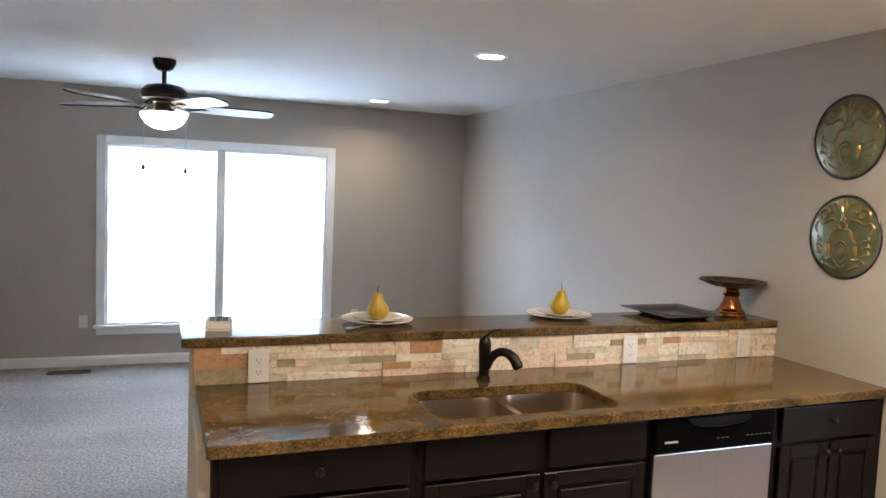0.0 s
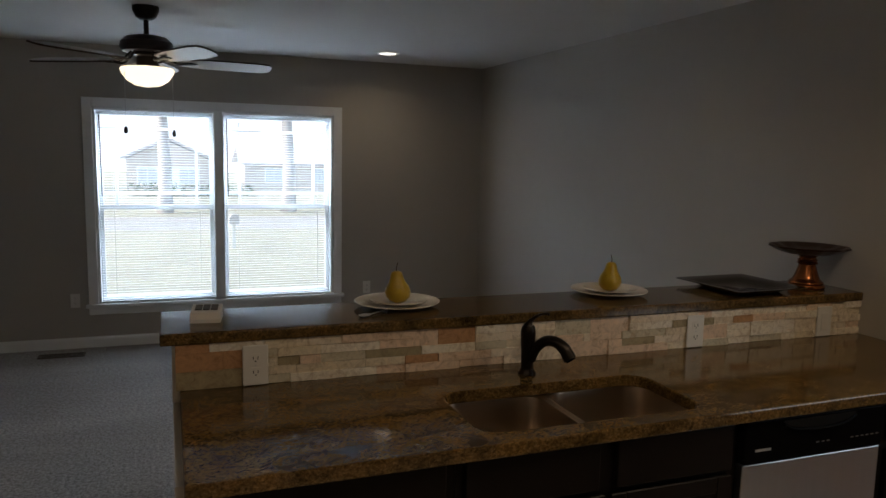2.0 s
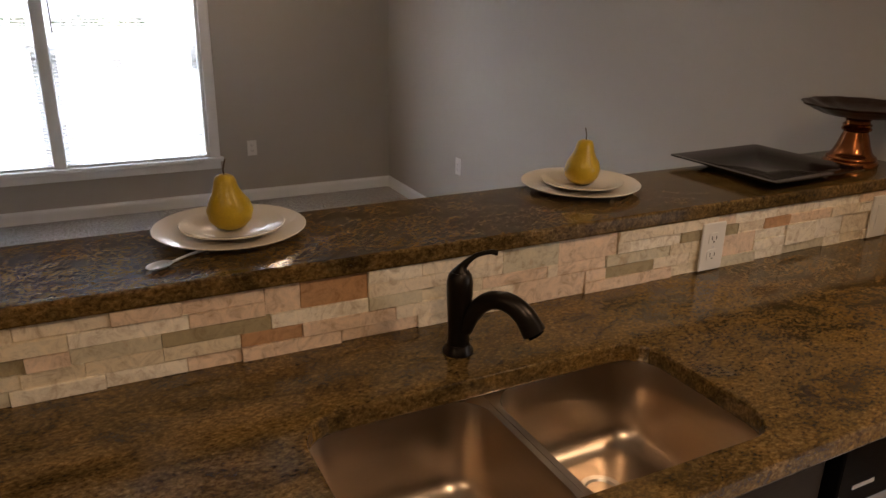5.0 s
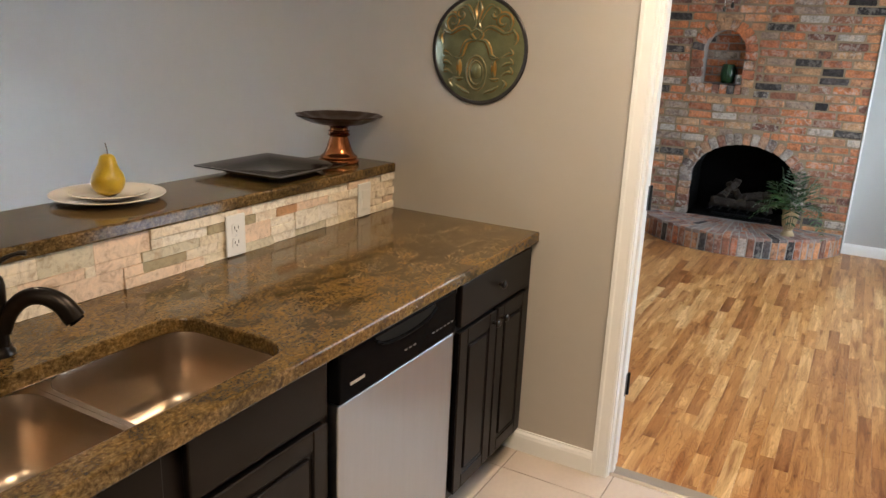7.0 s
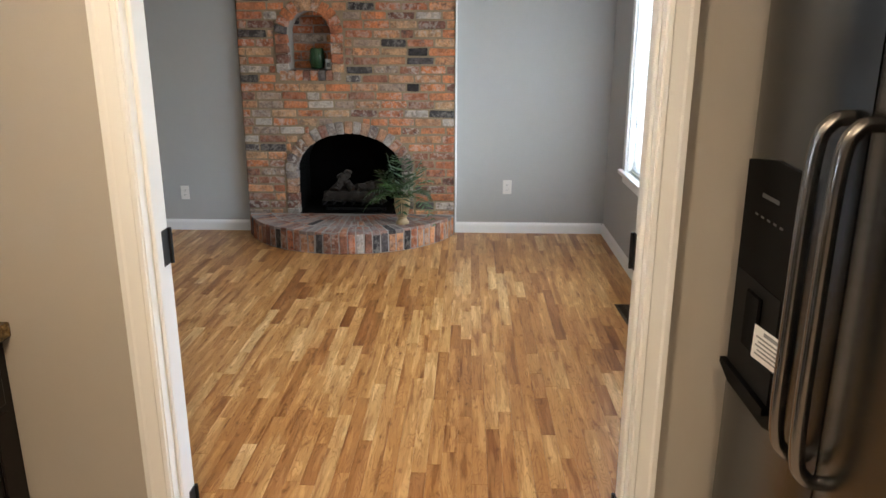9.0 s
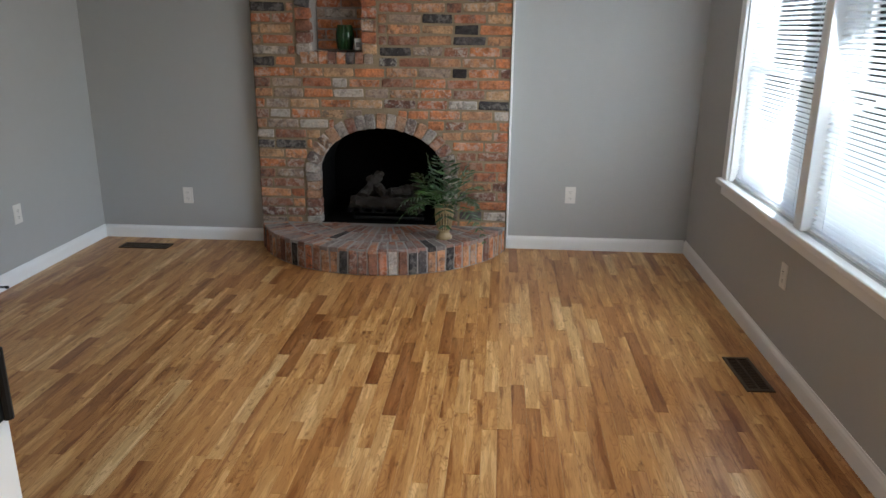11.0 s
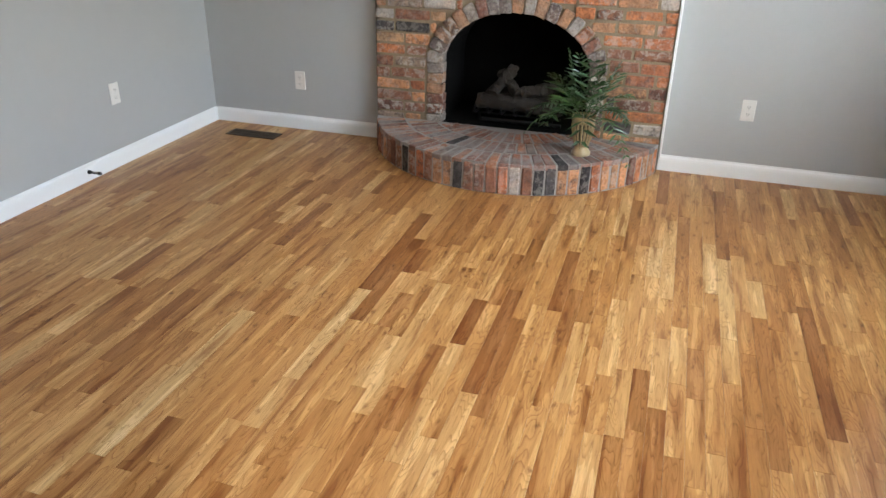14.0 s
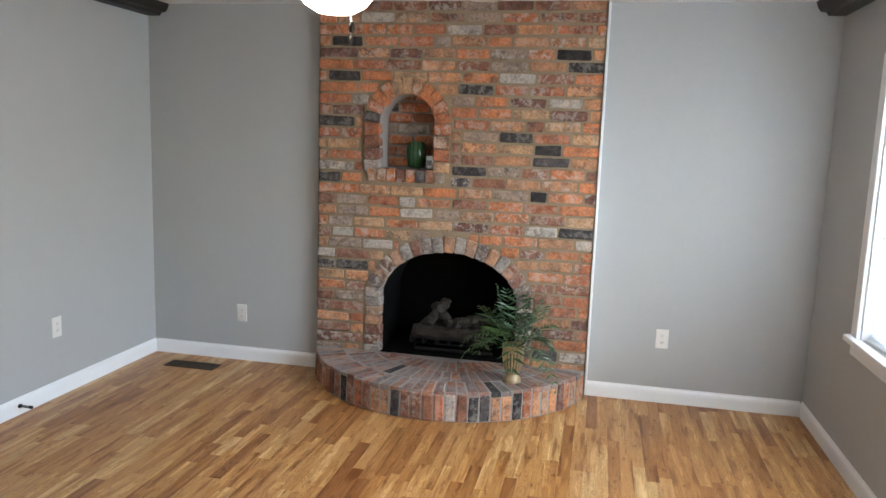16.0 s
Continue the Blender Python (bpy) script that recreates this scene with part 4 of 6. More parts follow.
# faucet
fau = empty("kitchen_faucet", 1.41, 2.952, TOP, -52, "dark bronze single-handle kitchen faucet with arched spout", "faucet")
part("base_flange", lathe([(0, 0), (0.031, 0), (0.031, 0.006), (0.026, 0.012), (0.024, 0.02), (0, 0.02)], 28), BRONZE, fau, smooth=True)
part("body", lathe([(0.022, 0.012), (0.0215, 0.05), (0.023, 0.08), (0.0255, 0.12), (0.026, 0.15), (0.023, 0.165), (0.018, 0.172), (0, 0.174)], 28), BRONZE, fau, smooth=True)
sp = curve_pts([(0.012, 0, 0.052), (0.03, 0, 0.092), (0.06, 0, 0.122), (0.098, 0, 0.128), (0.132, 0, 0.11), (0.156, 0, 0.076)], 6)
spout = part("spout", tube(sp, [0.017 + 0.006 * (k / (len(sp) - 1)) ** 2 for k in range(len(sp))], 14), BRONZE, fau, smooth=True)
part("aerator", tube([(0.154, 0, 0.079), (0.16, 0, 0.071)], 0.017, 14), BLACK_GLOSS, spout)
hd = curve_pts([(0, 0, 0.168), (0.006, 0.003, 0.185), (0.026, 0.01, 0.205), (0.05, 0.02, 0.214), (0.066, 0.026, 0.213)], 5)
part("lever", tube(hd, [0.018, 0.0165, 0.0145, 0.012, 0.0098, 0.0082, 0.0072, 0.0064, 0.0058, 0.0053, 0.005, 0.0048, 0.0046, 0.0045, 0.0045, 0.0046, 0.0048, 0.005, 0.0055, 0.006, 0.005][: len(hd)], 12), BRONZE, fau, smooth=True)


# cabinets
def slab_front(name, x0, x1, z0, z1, y, parent):
    return part(name, boxes((x0, x1, y - 0.02, y, z0, z1), bevel=0.004, seg=2), ESPRESSO, parent)


def panel_door(x0, x1, z0, z1, y, parent):
    """A raised-panel door facing -y: back board, two stiles, two rails and a bevelled field."""
    d = part("door", boxes((x0 + 0.004, x1 - 0.004, y - 0.014, y, z0 + 0.004, z1 - 0.004)), ESPRESSO, parent, "raised-panel door")
    s, g = 0.052, 0.012
    for a, b in ((x0, x0 + s), (x1 - s, x1)):
        part("stile", boxes((a, b, y - 0.021, y - 0.0135, z0, z1), bevel=0.003), ESPRESSO, d)
    for a, b in ((z0, z0 + s), (z1 - s, z1)):
        part("rail", boxes((x0 + s, x1 - s, y - 0.021, y - 0.0135, a, b), bevel=0.003), ESPRESSO, d)
    part("field_panel", boxes((x0 + s + g, x1 - s - g, y - 0.021, y - 0.0135, z0 + s + g, z1 - s - g), bevel=0.0065), ESPRESSO, d)
    return d


def knob(x, y, z, parent):
    bm = lathe([(0, 0), (0.007, 0), (0.006, 0.01), (0.009, 0.014), (0.0145, 0.018), (0.0145, 0.023), (0.009, 0.027), (0, 0.028)], 16)
    bmesh.ops.transform(bm, matrix=pose(x, y, z, 90), verts=bm.verts)
    part("knob", bm, BRONZE, parent, "round bronze knob", smooth=True)


CF = 2.462


def base_cabinet(x0, x1, fronts, doors, label):
    c = empty("base_cabinet", label=label, category="cabinet", group="base cabinets")
    c.matrix_world = Matrix.Identity(4)
    part("side_panel", boxes((x0, x0 + 0.018, CF + 0.018, 3.10, 0.105, 0.873)), ESPRESSO, c)
    part("side_panel", boxes((x1 - 0.018, x1, CF + 0.018, 3.10, 0.105, 0.873)), ESPRESSO, c)
    part("bottom_panel", boxes((x0 + 0.018, x1 - 0.018, CF + 0.018, 3.10, 0.105, 0.123)), ESPRESSO, c)
    part("face_frame", boxes((x0, x0 + 0.045, CF, CF + 0.018, 0.105, 0.873), (x1 - 0.045, x1, CF, CF + 0.018, 0.105, 0.873), (x0 + 0.045, x1 - 0.045, CF, CF + 0.018, 0.835, 0.873), (x0 + 0.045, x1 - 0.045, CF, CF + 0.018, 0.695, 0.73), (x0 + 0.045, x1 - 0.045, CF, CF + 0.018, 0.105, 0.14), ((x0 + x1) / 2 - 0.035, (x0 + x1) / 2 + 0.035, CF, CF + 0.018, 0.14, 0.695), ((x0 + x1) / 2 - 0.035, (x0 + x1) / 2 + 0.035, CF, CF + 0.018, 0.73, 0.835)), ESPRESSO, c)
    part("toe_kick", boxes((x0, x1, CF + 0.07, CF + 0.085, 0.0, 0.105)), ESPRESSO, c)
    for a, b, kn in fronts:
        d = slab_front("drawer_front", a, b, 0.722, 0.866, CF - 0.001, c)
        if kn:
            knob((a + b) / 2, CF - 0.021, 0.797, d)
    for a, b, ks in doors:
        d = panel_door(a, b, 0.125, 0.706, CF - 0.001, c)
        if ks:
            knob(b - 0.028 if ks > 0 else a + 0.028, CF - 0.022, 0.668, d)
    return c


base_cabinet(0.302, 0.955, [(0.325, 0.925, True)], [(0.325, 0.62, 1), (0.63, 0.925, -1)], "espresso-stained base cabinet with drawer under granite counter")
base_cabinet(0.957, 1.884, [(0.98, 1.39, False), (1.447, 1.858, False)], [(0.98, 1.412, 1), (1.43, 1.858, -1)], "espresso-stained sink base cabinet with false drawer fronts")
base_cabinet(2.472, 3.108, [(2.52, 3.055, True)], [(2.52, 2.782, 1), (2.792, 3.055, -1)], "espresso-stained base cabinet with drawer and two doors")

# dishwasher
dw = empty("dishwasher", label="built-in dishwasher, black control panel over stainless door", category="dishwasher")
dw.matrix_world = Matrix.Identity(4)
D0, D1 = 1.888, 2.468
part("tub", boxes((D0, D1, CF + 0.005, 3.09, 0.105, 0.87)), BLACK_GLOSS, dw)
part("door", boxes((D0 + 0.004, D1 - 0.004, CF - 0.026, CF + 0.005, 0.125, 0.730), bevel=0.004, seg=2), DW_M, dw, "brushed stainless steel door")
ctl = part("control_panel", boxes((D0 + 0.004, D1 - 0.004, CF - 0.031, CF + 0.005, 0.733, 0.87), bevel=0.005, seg=2), BLACK_GLOSS, dw, "black control panel")
# flat sheet on the panel, coloured as the pocket's shade
part("handle_recess", prism([(D0 + 0.15 + 0.3 * k / 12, 0.854 - 0.026 * math.sin(math.pi * k / 12) ** 0.6) for k in range(13)] + [(D0 + 0.45, 0.861), (D0 + 0.15, 0.861)], "y", CF - 0.0325, CF - 0.0305), SLOT, ctl, "flat black sheet for the shaded pocket handle")
part("grip", tube(curve_pts([(D0 + 0.15, CF - 0.033, 0.851), (D0 + 0.2, CF - 0.035, 0.831), (D0 + 0.3, CF - 0.036, 0.825), (D0 + 0.4, CF - 0.035, 0.831), (D0 + 0.45, CF - 0.033, 0.851)], 5), 0.005, 8), BLACK_GLOSS, ctl, smooth=True)
part("maker_mark", boxes((D0 + 0.045, D0 + 0.105, CF - 0.0322, CF - 0.0308, 0.772, 0.78)), SILVER, ctl, "small silver mark")
for i in range(9):
    bx = D0 + (0.29 + 0.022 * i if i < 3 else 0.37 + 0.022 * i)
    part("button_mark", boxes((bx, bx + 0.012, CF - 0.0322, CF - 0.0308, 0.774, 0.7775)), GREY_KEY, ctl)
part("toe_panel", boxes((D0 + 0.004, D1 - 0.004, CF + 0.06, CF + 0.075, 0.0, 0.12)), BLACK_GLOSS, dw)


# ---- things on the bar ----
def plate(x, y, label, small):
    r = 0.108 if small else 0.157
    p = tagged(part("plate", lathe([(0.0, 0.004), (r * 0.58, 0.004), (r * 0.66, 0.009), (r * 0.9, 0.016), (r, 0.0185), (r * 1.01, 0.0205), (r, 0.0215), (r * 0.9, 0.019), (r * 0.66, 0.012), (r * 0.57, 0.0075), (0, 0.0075)], 48), CHINA, None, smooth=True), label, "plate", "china plates")
    p.location = (x, y, BAR + (0.0055 if small else -0.004 + 0.0045))
    return p


def pear(x, y, rz, lean):
    p = empty("pear", x, y, BAR + 0.0125, rz, "ripe yellow pear standing on a small plate", "pear", "pears")
    prof = [(0, 0.004), (0.014, 0.0015), (0.028, 0.008), (0.038, 0.022), (0.0415, 0.04), (0.038, 0.058), (0.029, 0.074), (0.0225, 0.088), (0.0195, 0.1), (0.016, 0.109), (0.008, 0.114), (0, 0.1135)]
    bm = lathe(prof, 28)
    for v in bm.verts:
        t = max(0, v.co.z - 0.05)
        v.co.x += lean * t + 0.0016 * math.sin(9 * v.co.z * 10 + 2 * v.co.y * 40)
        v.co.y += 0.25 * lean * t
    bmesh.ops.scale(bm, vec=(1.13, 1.13, 1.05), verts=bm.verts)
    part("flesh", bm, PEAR_M, p, smooth=True)
    part("stem", tube(curve_pts([(lean * 0.06, 0, 0.116), (lean * 0.07, 0.001, 0.132), (lean * 0.06 - 0.004, 0.002, 0.151)], 4), 0.0017, 6), STEM_M, p)
    return p


for px, py, rz, ln in ((1.05, 3.315, 200, 0.12), (1.972, 3.33, 20, 0.14)):
    plate(px, py, "large cream china plate on the granite bar", False)
    plate(px + 0.004, py - 0.002, "small cream china plate stacked on a larger plate", True)
    pear(px + 0.002, py, rz, ln)

spoon = empty("spoon", 0.93, 3.192, BAR, 35, "silver spoon beside the cream plate", "spoon")
part("handle", tube([(-0.03, 0, 0.004), (0.02, 0, 0.006), (0.07, 0, 0.004)], [0.003, 0.0025, 0.004], 8), SILVER, spoon, smooth=True)
bm = lathe([(0, 0.002), (0.012, 0.003), (0.018, 0.007), (0.019, 0.0085), (0.016, 0.006), (0, 0.0042)], 20)
bmesh.ops.transform(bm, matrix=Matrix.Translation((-0.05, 0, 0)) @ Matrix.Diagonal((1.45, 1, 1, 1)), verts=bm.verts)
part("bowl", bm, SILVER, spoon, smooth=True)

tray = empty("square_tray", 2.615, 3.285, BAR, 2, "black glazed square serving tray on the granite bar", "tray")
tray.scale = (1.14, 1.14, 1.1)
bm = bmesh.new()
rings = []
for h, z in ((0.085, 0.0), (0.10, 0.001), (0.115, 0.012), (0.165, 0.022), (0.17, 0.024), (0.17, 0.027), (0.163, 0.027), (0.112, 0.017), (0.098, 0.008), (0.0, 0.008)):
    rings.append([bm.verts.new((x, y, z)) for x, y in (round_rect(-h, h, -h, h, max(0.004, 0.05 * h), 3) if h else [(0, 0)])])
for p, q in zip(rings, rings[1:]):
    for i in range(len(p)):
        f = list(dict.fromkeys([p[i], p[(i + 1) % len(p)], q[(i + 1) % len(q)], q[i % len(q)]]))
        bm.faces.new(f)
bm.faces.new(rings[0])
part("dish", bm, BLACK_DISH, tray, smooth=True)

stand = empty("cake_stand", 2.945, 3.24, BAR, 0, "copper pedestal cake stand with dark scalloped plate", "cake stand")
part("pedestal", lathe([(0, 0), (0.074, 0), (0.079, 0.004), (0.08, 0.012), (0.077, 0.019), (0.071, 0.022), (0.073, 0.026), (0.071, 0.031), (0.063, 0.036), (0.056, 0.045), (0.049, 0.062), (0.042, 0.084), (0.037, 0.1), (0.035, 0.106), (0.041, 0.109), (0.044, 0.114), (0.041, 0.119), (0.036, 0.121), (0.041, 0.124), (0.042, 0.128), (0.036, 0.132), (0.034, 0.14), (0.044, 0.147), (0.05, 0.152), (0, 0.153)], 48), COPPER, stand, "burnished copper pedestal", smooth=True)
part("plate", lathe([(0, 0.151), (0.05, 0.152), (0.1, 0.157), (0.138, 0.172), (0.158, 0.182), (0.166, 0.185), (0.168, 0.188), (0.164, 0.19), (0.154, 0.187), (0.136, 0.178), (0.1, 0.167), (0, 0.164)], 96, wave=0.028, waves=12), COPPER_D, stand, "dark bronzed scalloped plate", smooth=True)

pad = empty("desk_controller", 0.374, 3.262, BAR, -8, "small white sloped box with grey keys", "remote control")
part("case", prism([(-0.055, 0.0), (0.055, 0.0), (0.058, 0.012), (0.05, 0.042), (-0.04, 0.03), (-0.056, 0.012)], "x", -0.048, 0.048), PLASTIC, pad)
for i in range(3):
    bm = boxes((-0.036 + 0.025 * i, -0.014 + 0.025 * i, -0.02, 0.028, 0, 0.004), bevel=0.001)
    bmesh.ops.transform(bm, matrix=pose(0, 0.006, 0.0365, 7.6), verts=bm.verts)
    part("key", bm, GREY_KEY, pad, "grey key")


# ---- wall plaques ----
def plaque(y, z, turn):
    p = empty("wall_plaque", label="round sage-green metal wall plaque with scrolled relief", category="wall plaque", group="wall plaques")
    part("dish", lathe([(0, 0.022), (0.06, 0.022), (0.11, 0.019), (0.16, 0.012), (0.178, 0.006)], 56), PLAQUE, p, smooth=True)
    part("rim", lathe([(0.176, 0.0), (0.187, 0.0), (0.19, 0.005), (0.186, 0.009), (0.176, 0.0065)], 56), PLAQUE_E, p, "dark worn rim", smooth=True)

    def dome(u, v):
        return 0.022 - 0.45 * max(0.0, u * u + v * v - 0.002)

    # each raised scroll is a sage ridge bedded in an amber pool of glaze
    def scroll(ctrl, r, both=True):
        for sd in ((1, -1) if both else (1,)):
            pts = curve_pts([(sd * u, v, dome(u, v)) for u, v in ctrl], 5)
            n = len(pts)
            taper = [r * (0.55 + 0.9 * math.sin(math.pi * min(1.0, (k + 0.5) / n))) for k in range(n)]
            rl = part("relief", tube([(q[0], q[1], q[2] - 0.001) for q in pts], [w * 1.45 for w in taper], 7), PLAQUE_R, p, "amber glaze beside the ridge", smooth=True)
            part("ridge", tube([(q[0], q[1], q[2] + 0.0022) for q in pts], taper, 7), PLAQUE, rl, smooth=True)

    def spiral(cx, cy, r0, a0, turns, hand):
        return [(cx + hand * r0 * (1 - 0.75 * k / 12) * math.cos(a0 + 2 * math.pi * turns * k / 12), cy + r0 * (1 - 0.75 * k / 12) * math.sin(a0 + 2 * math.pi * turns * k / 12)) for k in range(13)]

    # central palmette and crown
    scroll([(0.004, 0.165), (0.012, 0.135), (0.004, 0.10), (0.014, 0.075)], 0.0042)
    scroll([(0.008, 0.09), (0.024, 0.125), (0.042, 0.148), (0.06, 0.15)], 0.004)
    scroll([(0.0, 0.072), (0.022, 0.056), (0.012, 0.04), (0.0, 0.034)], 0.004)
    # large leafy curls in the upper half
    scroll([(0.02, 0.06), (0.045, 0.078), (0.075, 0.072), (0.105, 0.058), (0.138, 0.066)], 0.0046)
    scroll(spiral(0.098, 0.098, 0.038, 4.2, 1.25, 1), 0.0046)
    scroll(spiral(0.066, 0.122, 0.022, 1.0, 1.1, -1), 0.0036)
    scroll([(0.135, 0.07), (0.15, 0.045), (0.14, 0.02)], 0.004)
    # arch on two little columns
    scroll([(0.0, 0.036), (0.035, 0.03), (0.05, 0.008), (0.058, -0.015), (0.075, -0.022)], 0.005)
    scroll([(0.07, -0.03), (0.069, -0.06), (0.07, -0.09)], 0.0058)
    scroll([(0.054, -0.024), (0.072, -0.029), (0.088, -0.024)], 0.0034)
    scroll([(0.054, -0.097), (0.072, -0.1), (0.088, -0.096)], 0.0038)
    # small leaves down the sides and round the foot
    for ly in (-0.012, -0.042, -0.072):
        scroll([(0.098, ly - 0.012), (0.118, ly), (0.136, ly + 0.006 + 0.1 * ly), (0.128, ly + 0.018)], 0.0035)
    scroll([(0.1, -0.1), (0.112, -0.112), (0.1, -0.128)], 0.0034)
    scroll([(0.03, -0.148), (0.06, -0.136), (0.085, -0.122)], 0.0036)
    # oval medallion with its ring
    for rr in (0.040, 0.028):
        scroll([(rr * math.cos(a), -0.078 + 1.45 * rr * math.sin(a)) for a in (2 * math.pi * k / 20 for k in range(21))], 0.003, False)
    bm = lathe([(0, 0.013), (0.01, 0.012), (0.019, 0.008), (0.024, 0)], 24)
    bmesh.ops.transform(bm, matrix=Matrix.Translation((0, -0.07, 0.018)) @ Matrix.Diagonal((1, 1.3, 1, 1)), verts=bm.verts)
    part("boss", bm, PLAQUE, p, "raised oval boss", smooth=True)
    # local z faces out of the wall towards -x, local y is up
    p.matrix_world = Matrix.Translation((WX, y, z)) @ Matrix(((0, 0, -1, 0), (-1, 0, 0, 0), (0, 1, 0, 0), (0, 0, 0, 1))) @ Matrix.Rotation(turn, 4, "Z") @ Matrix.Diagonal((1.03, 1.03, 1.0, 1.0))
    return p


plaque(2.745, 2.012, -0.06)
plaque(2.727, 1.552, 0.02)

# ---- refrigerator ----
FRY, FRX0, FRX1, FRS = 0.765, 2.115, 3.05, 2.61
fridge = empty("refrigerator", label="stainless side-by-side refrigerator with black ice dispenser", category="refrigerator")
fridge.matrix_world = Matrix.Identity(4)
part("cabinet", boxes((FRX0, FRX1, 0.03, FRY - 0.075, 0.02, 1.74), bevel=0.004), BLACK_GLOSS, fridge, "dark grey cabinet shell")
part("kick_grille", boxes((FRX0 + 0.01, FRX1 - 0.01, FRY - 0.09, FRY - 0.06, 0.0, 0.07)), BLACK_GLOSS, fridge)


def fridge_door(a, b):
    """A door with a softly bowed front; plan outline swept upwards."""
    n = 14
    o = [(a, FRY - 0.07), (b, FRY - 0.07)] + [(b + (a - b) * k / n, FRY - 0.016 * (2 * abs(k / n - 0.5)) ** 6) for k in range(n + 1)]
    return prism(o, "z", 0.075, 1.735)


dl = part("freezer_door", fridge_door(FRS + 0.003, FRX1), FRIDGE_M, fridge, "brushed steel door", smooth=True)
dr = part("fridge_door", fridge_door(FRX0, FRS - 0.003), FRIDGE_M, fridge, "brushed steel door", smooth=True)
pan = [(3.005, 1.335), (3, 0.89), (2.965, 0.865), (2.875, 0.85), (2.785, 0.85), (2.73, 0.868), (2.72, 0.90), (2.72, 1.345), (2.875, 1.352)]
disp = part("dispenser", prism(pan, "y", FRY - 0.003, FRY + 0.006), BLACK_GLOSS, dl, "glossy black dispenser panel")
# no hollow here: a flat sheet gives the recess its shade
part("cavity_shade", boxes((2.775, 2.995, FRY + 0.0062, FRY + 0.0075, 0.90, 1.11)), SLOT, disp, "flat black sheet for the shaded recess")
part("drip_tray", prism([(2.765, 0.885), (2.825, 0.868), (2.945, 0.868), (3.005, 0.888), (3.005, 0.90), (2.765, 0.90)], "y", FRY + 0.0062, FRY + 0.02), BLACK_GLOSS, disp)
part("paddle", boxes((2.845, 2.915, FRY + 0.0078, FRY + 0.016, 0.97, 1.09), bevel=0.004), BLACK_GLOSS, disp)
part("display_marks", boxes((2.835, 2.915, FRY + 0.0062, FRY + 0.0068, 1.275, 1.283), *[(2.805 + 0.03 * i, 2.82 + 0.03 * i, FRY + 0.0062, FRY + 0.0068, 1.235, 1.239) for i in range(5)]), MARK, disp)
lab = tagged(part("paper_tag", boxes((-0.038, 0.038, 0, 0.0012, -0.035, 0.035)), PAPER), "white printed paper tag hanging in the ice dispenser", "tag")
lab.matrix_world = pose(2.765, FRY + 0.024, 1.02, -6, -8, 20)
part("print", boxes((-0.034, 0.012, 0.0012, 0.0018, 0.022, 0.03), *[(-0.034, 0.03 - 0.006 * (i % 2), 0.0012, 0.0018, 0.012 - 0.009 * i, 0.0155 - 0.009 * i) for i in range(5)]), INK, lab, "grey lines of print")
for hx, dd in ((FRS + 0.034, dl), (FRS - 0.048, dr)):
    pts = curve_pts([(hx, FRY - 0.004, 1.455), (hx, FRY + 0.025, 1.447), (hx, FRY + 0.044, 1.39), (hx, FRY + 0.047, 1.13), (hx, FRY + 0.044, 0.935), (hx, FRY + 0.025, 0.885), (hx, FRY - 0.004, 0.875)], 6)
    part("handle", tube(pts, 0.0125, 12), HANDLE_M, dd, "bowed satin steel handle", smooth=True)

# ---- fireplace ----
NC, NR, NZ0, NZ1 = 2.583, 0.163, 1.318, 1.585           # niche: centre, half width, sill, spring line
AC, AR, AB, AZ0, AZ1 = 2.302, 0.418, 0.30, 0.17, 0.515  # firebox: centre, half width, arch rise, hearth, spring line
RW = 0.106
COURSE = 0.0674


def half_width(z, r, rise, z0, z1, grow):
    """Half the opening's width at height z, with its brick ring of width `grow` added."""
    if z < z0:
        return 0.0
    if z <= z1:
        return r + grow
    k = (z - z1) / (rise + grow)
    return (r + grow) * math.sqrt(1 - k * k) if k < 1 else 0.0


chimney = empty("fireplace", label="tall old red brick fireplace with arched firebox and niche", category="fireplace")
chimney.matrix_world = Matrix.Identity(4)

# mortar bed with both openings left out, in small strips
bm = bmesh.new()
DEP = FX + 0.008
nz = 190
for i in range(nz):
    za, zb = CEIL_H * i / nz, CEIL_H * (i + 1) / nz
    zc = (za + zb) / 2
    gaps = []
    w = half_width(zc, AR, AB, 0.0, AZ1, 0.02)
    if w:
        gaps.append((AC - w, AC + w))
    w = half_width(zc, NR, NR, NZ0 - 0.02, NZ1, 0.02)
    if w:
        gaps.append((NC - w, NC + w))
    gaps.sort()
    y = FY0
    for a, b in gaps + [(FY1, FY1)]:
        if a - y > 0.002:
            vs = [bm.verts.new((DEP, yy, zz)) for yy, zz in ((y, za), (a, za), (a, zb), (y, zb))]
            bm.faces.new(vs)
        y = b
box(bm, DEP, LX + 0.12, FY0, FY0 + 0.02, 0, CEIL_H)
box(bm, DEP, LX + 0.12, FY1 - 0.02, FY1, 0, CEIL_H)
part("mortar_bed", bm, MORTAR, chimney, "sandy mortar")


def recess(c, r, rise, z0, z1, depth, grow, material, name, lab):
    """The inside of an arched opening: sides, arch, back and bottom."""
    bm = bmesh.new()
    out = [(c - r - grow, z0), (c - r - grow, z1)] + [(c - (r + grow) * math.cos(math.pi * k / 20), z1 + (rise + grow) * math.sin(math.pi * k / 20)) for k in range(1, 20)] + [(c + r + grow, z1), (c + r + grow, z0)]
    a = [bm.verts.new((FX + 0.005, y, z)) for y, z in out]
    b = [bm.verts.new((FX + depth, y, z)) for y, z in out]
    for i in range(len(a)):
        j = (i + 1) % len(a)
        bm.faces.new((a[i], a[j], b[j], b[i]))
    bm.faces.new(b)
    return part(name, bm, material, chimney, lab)


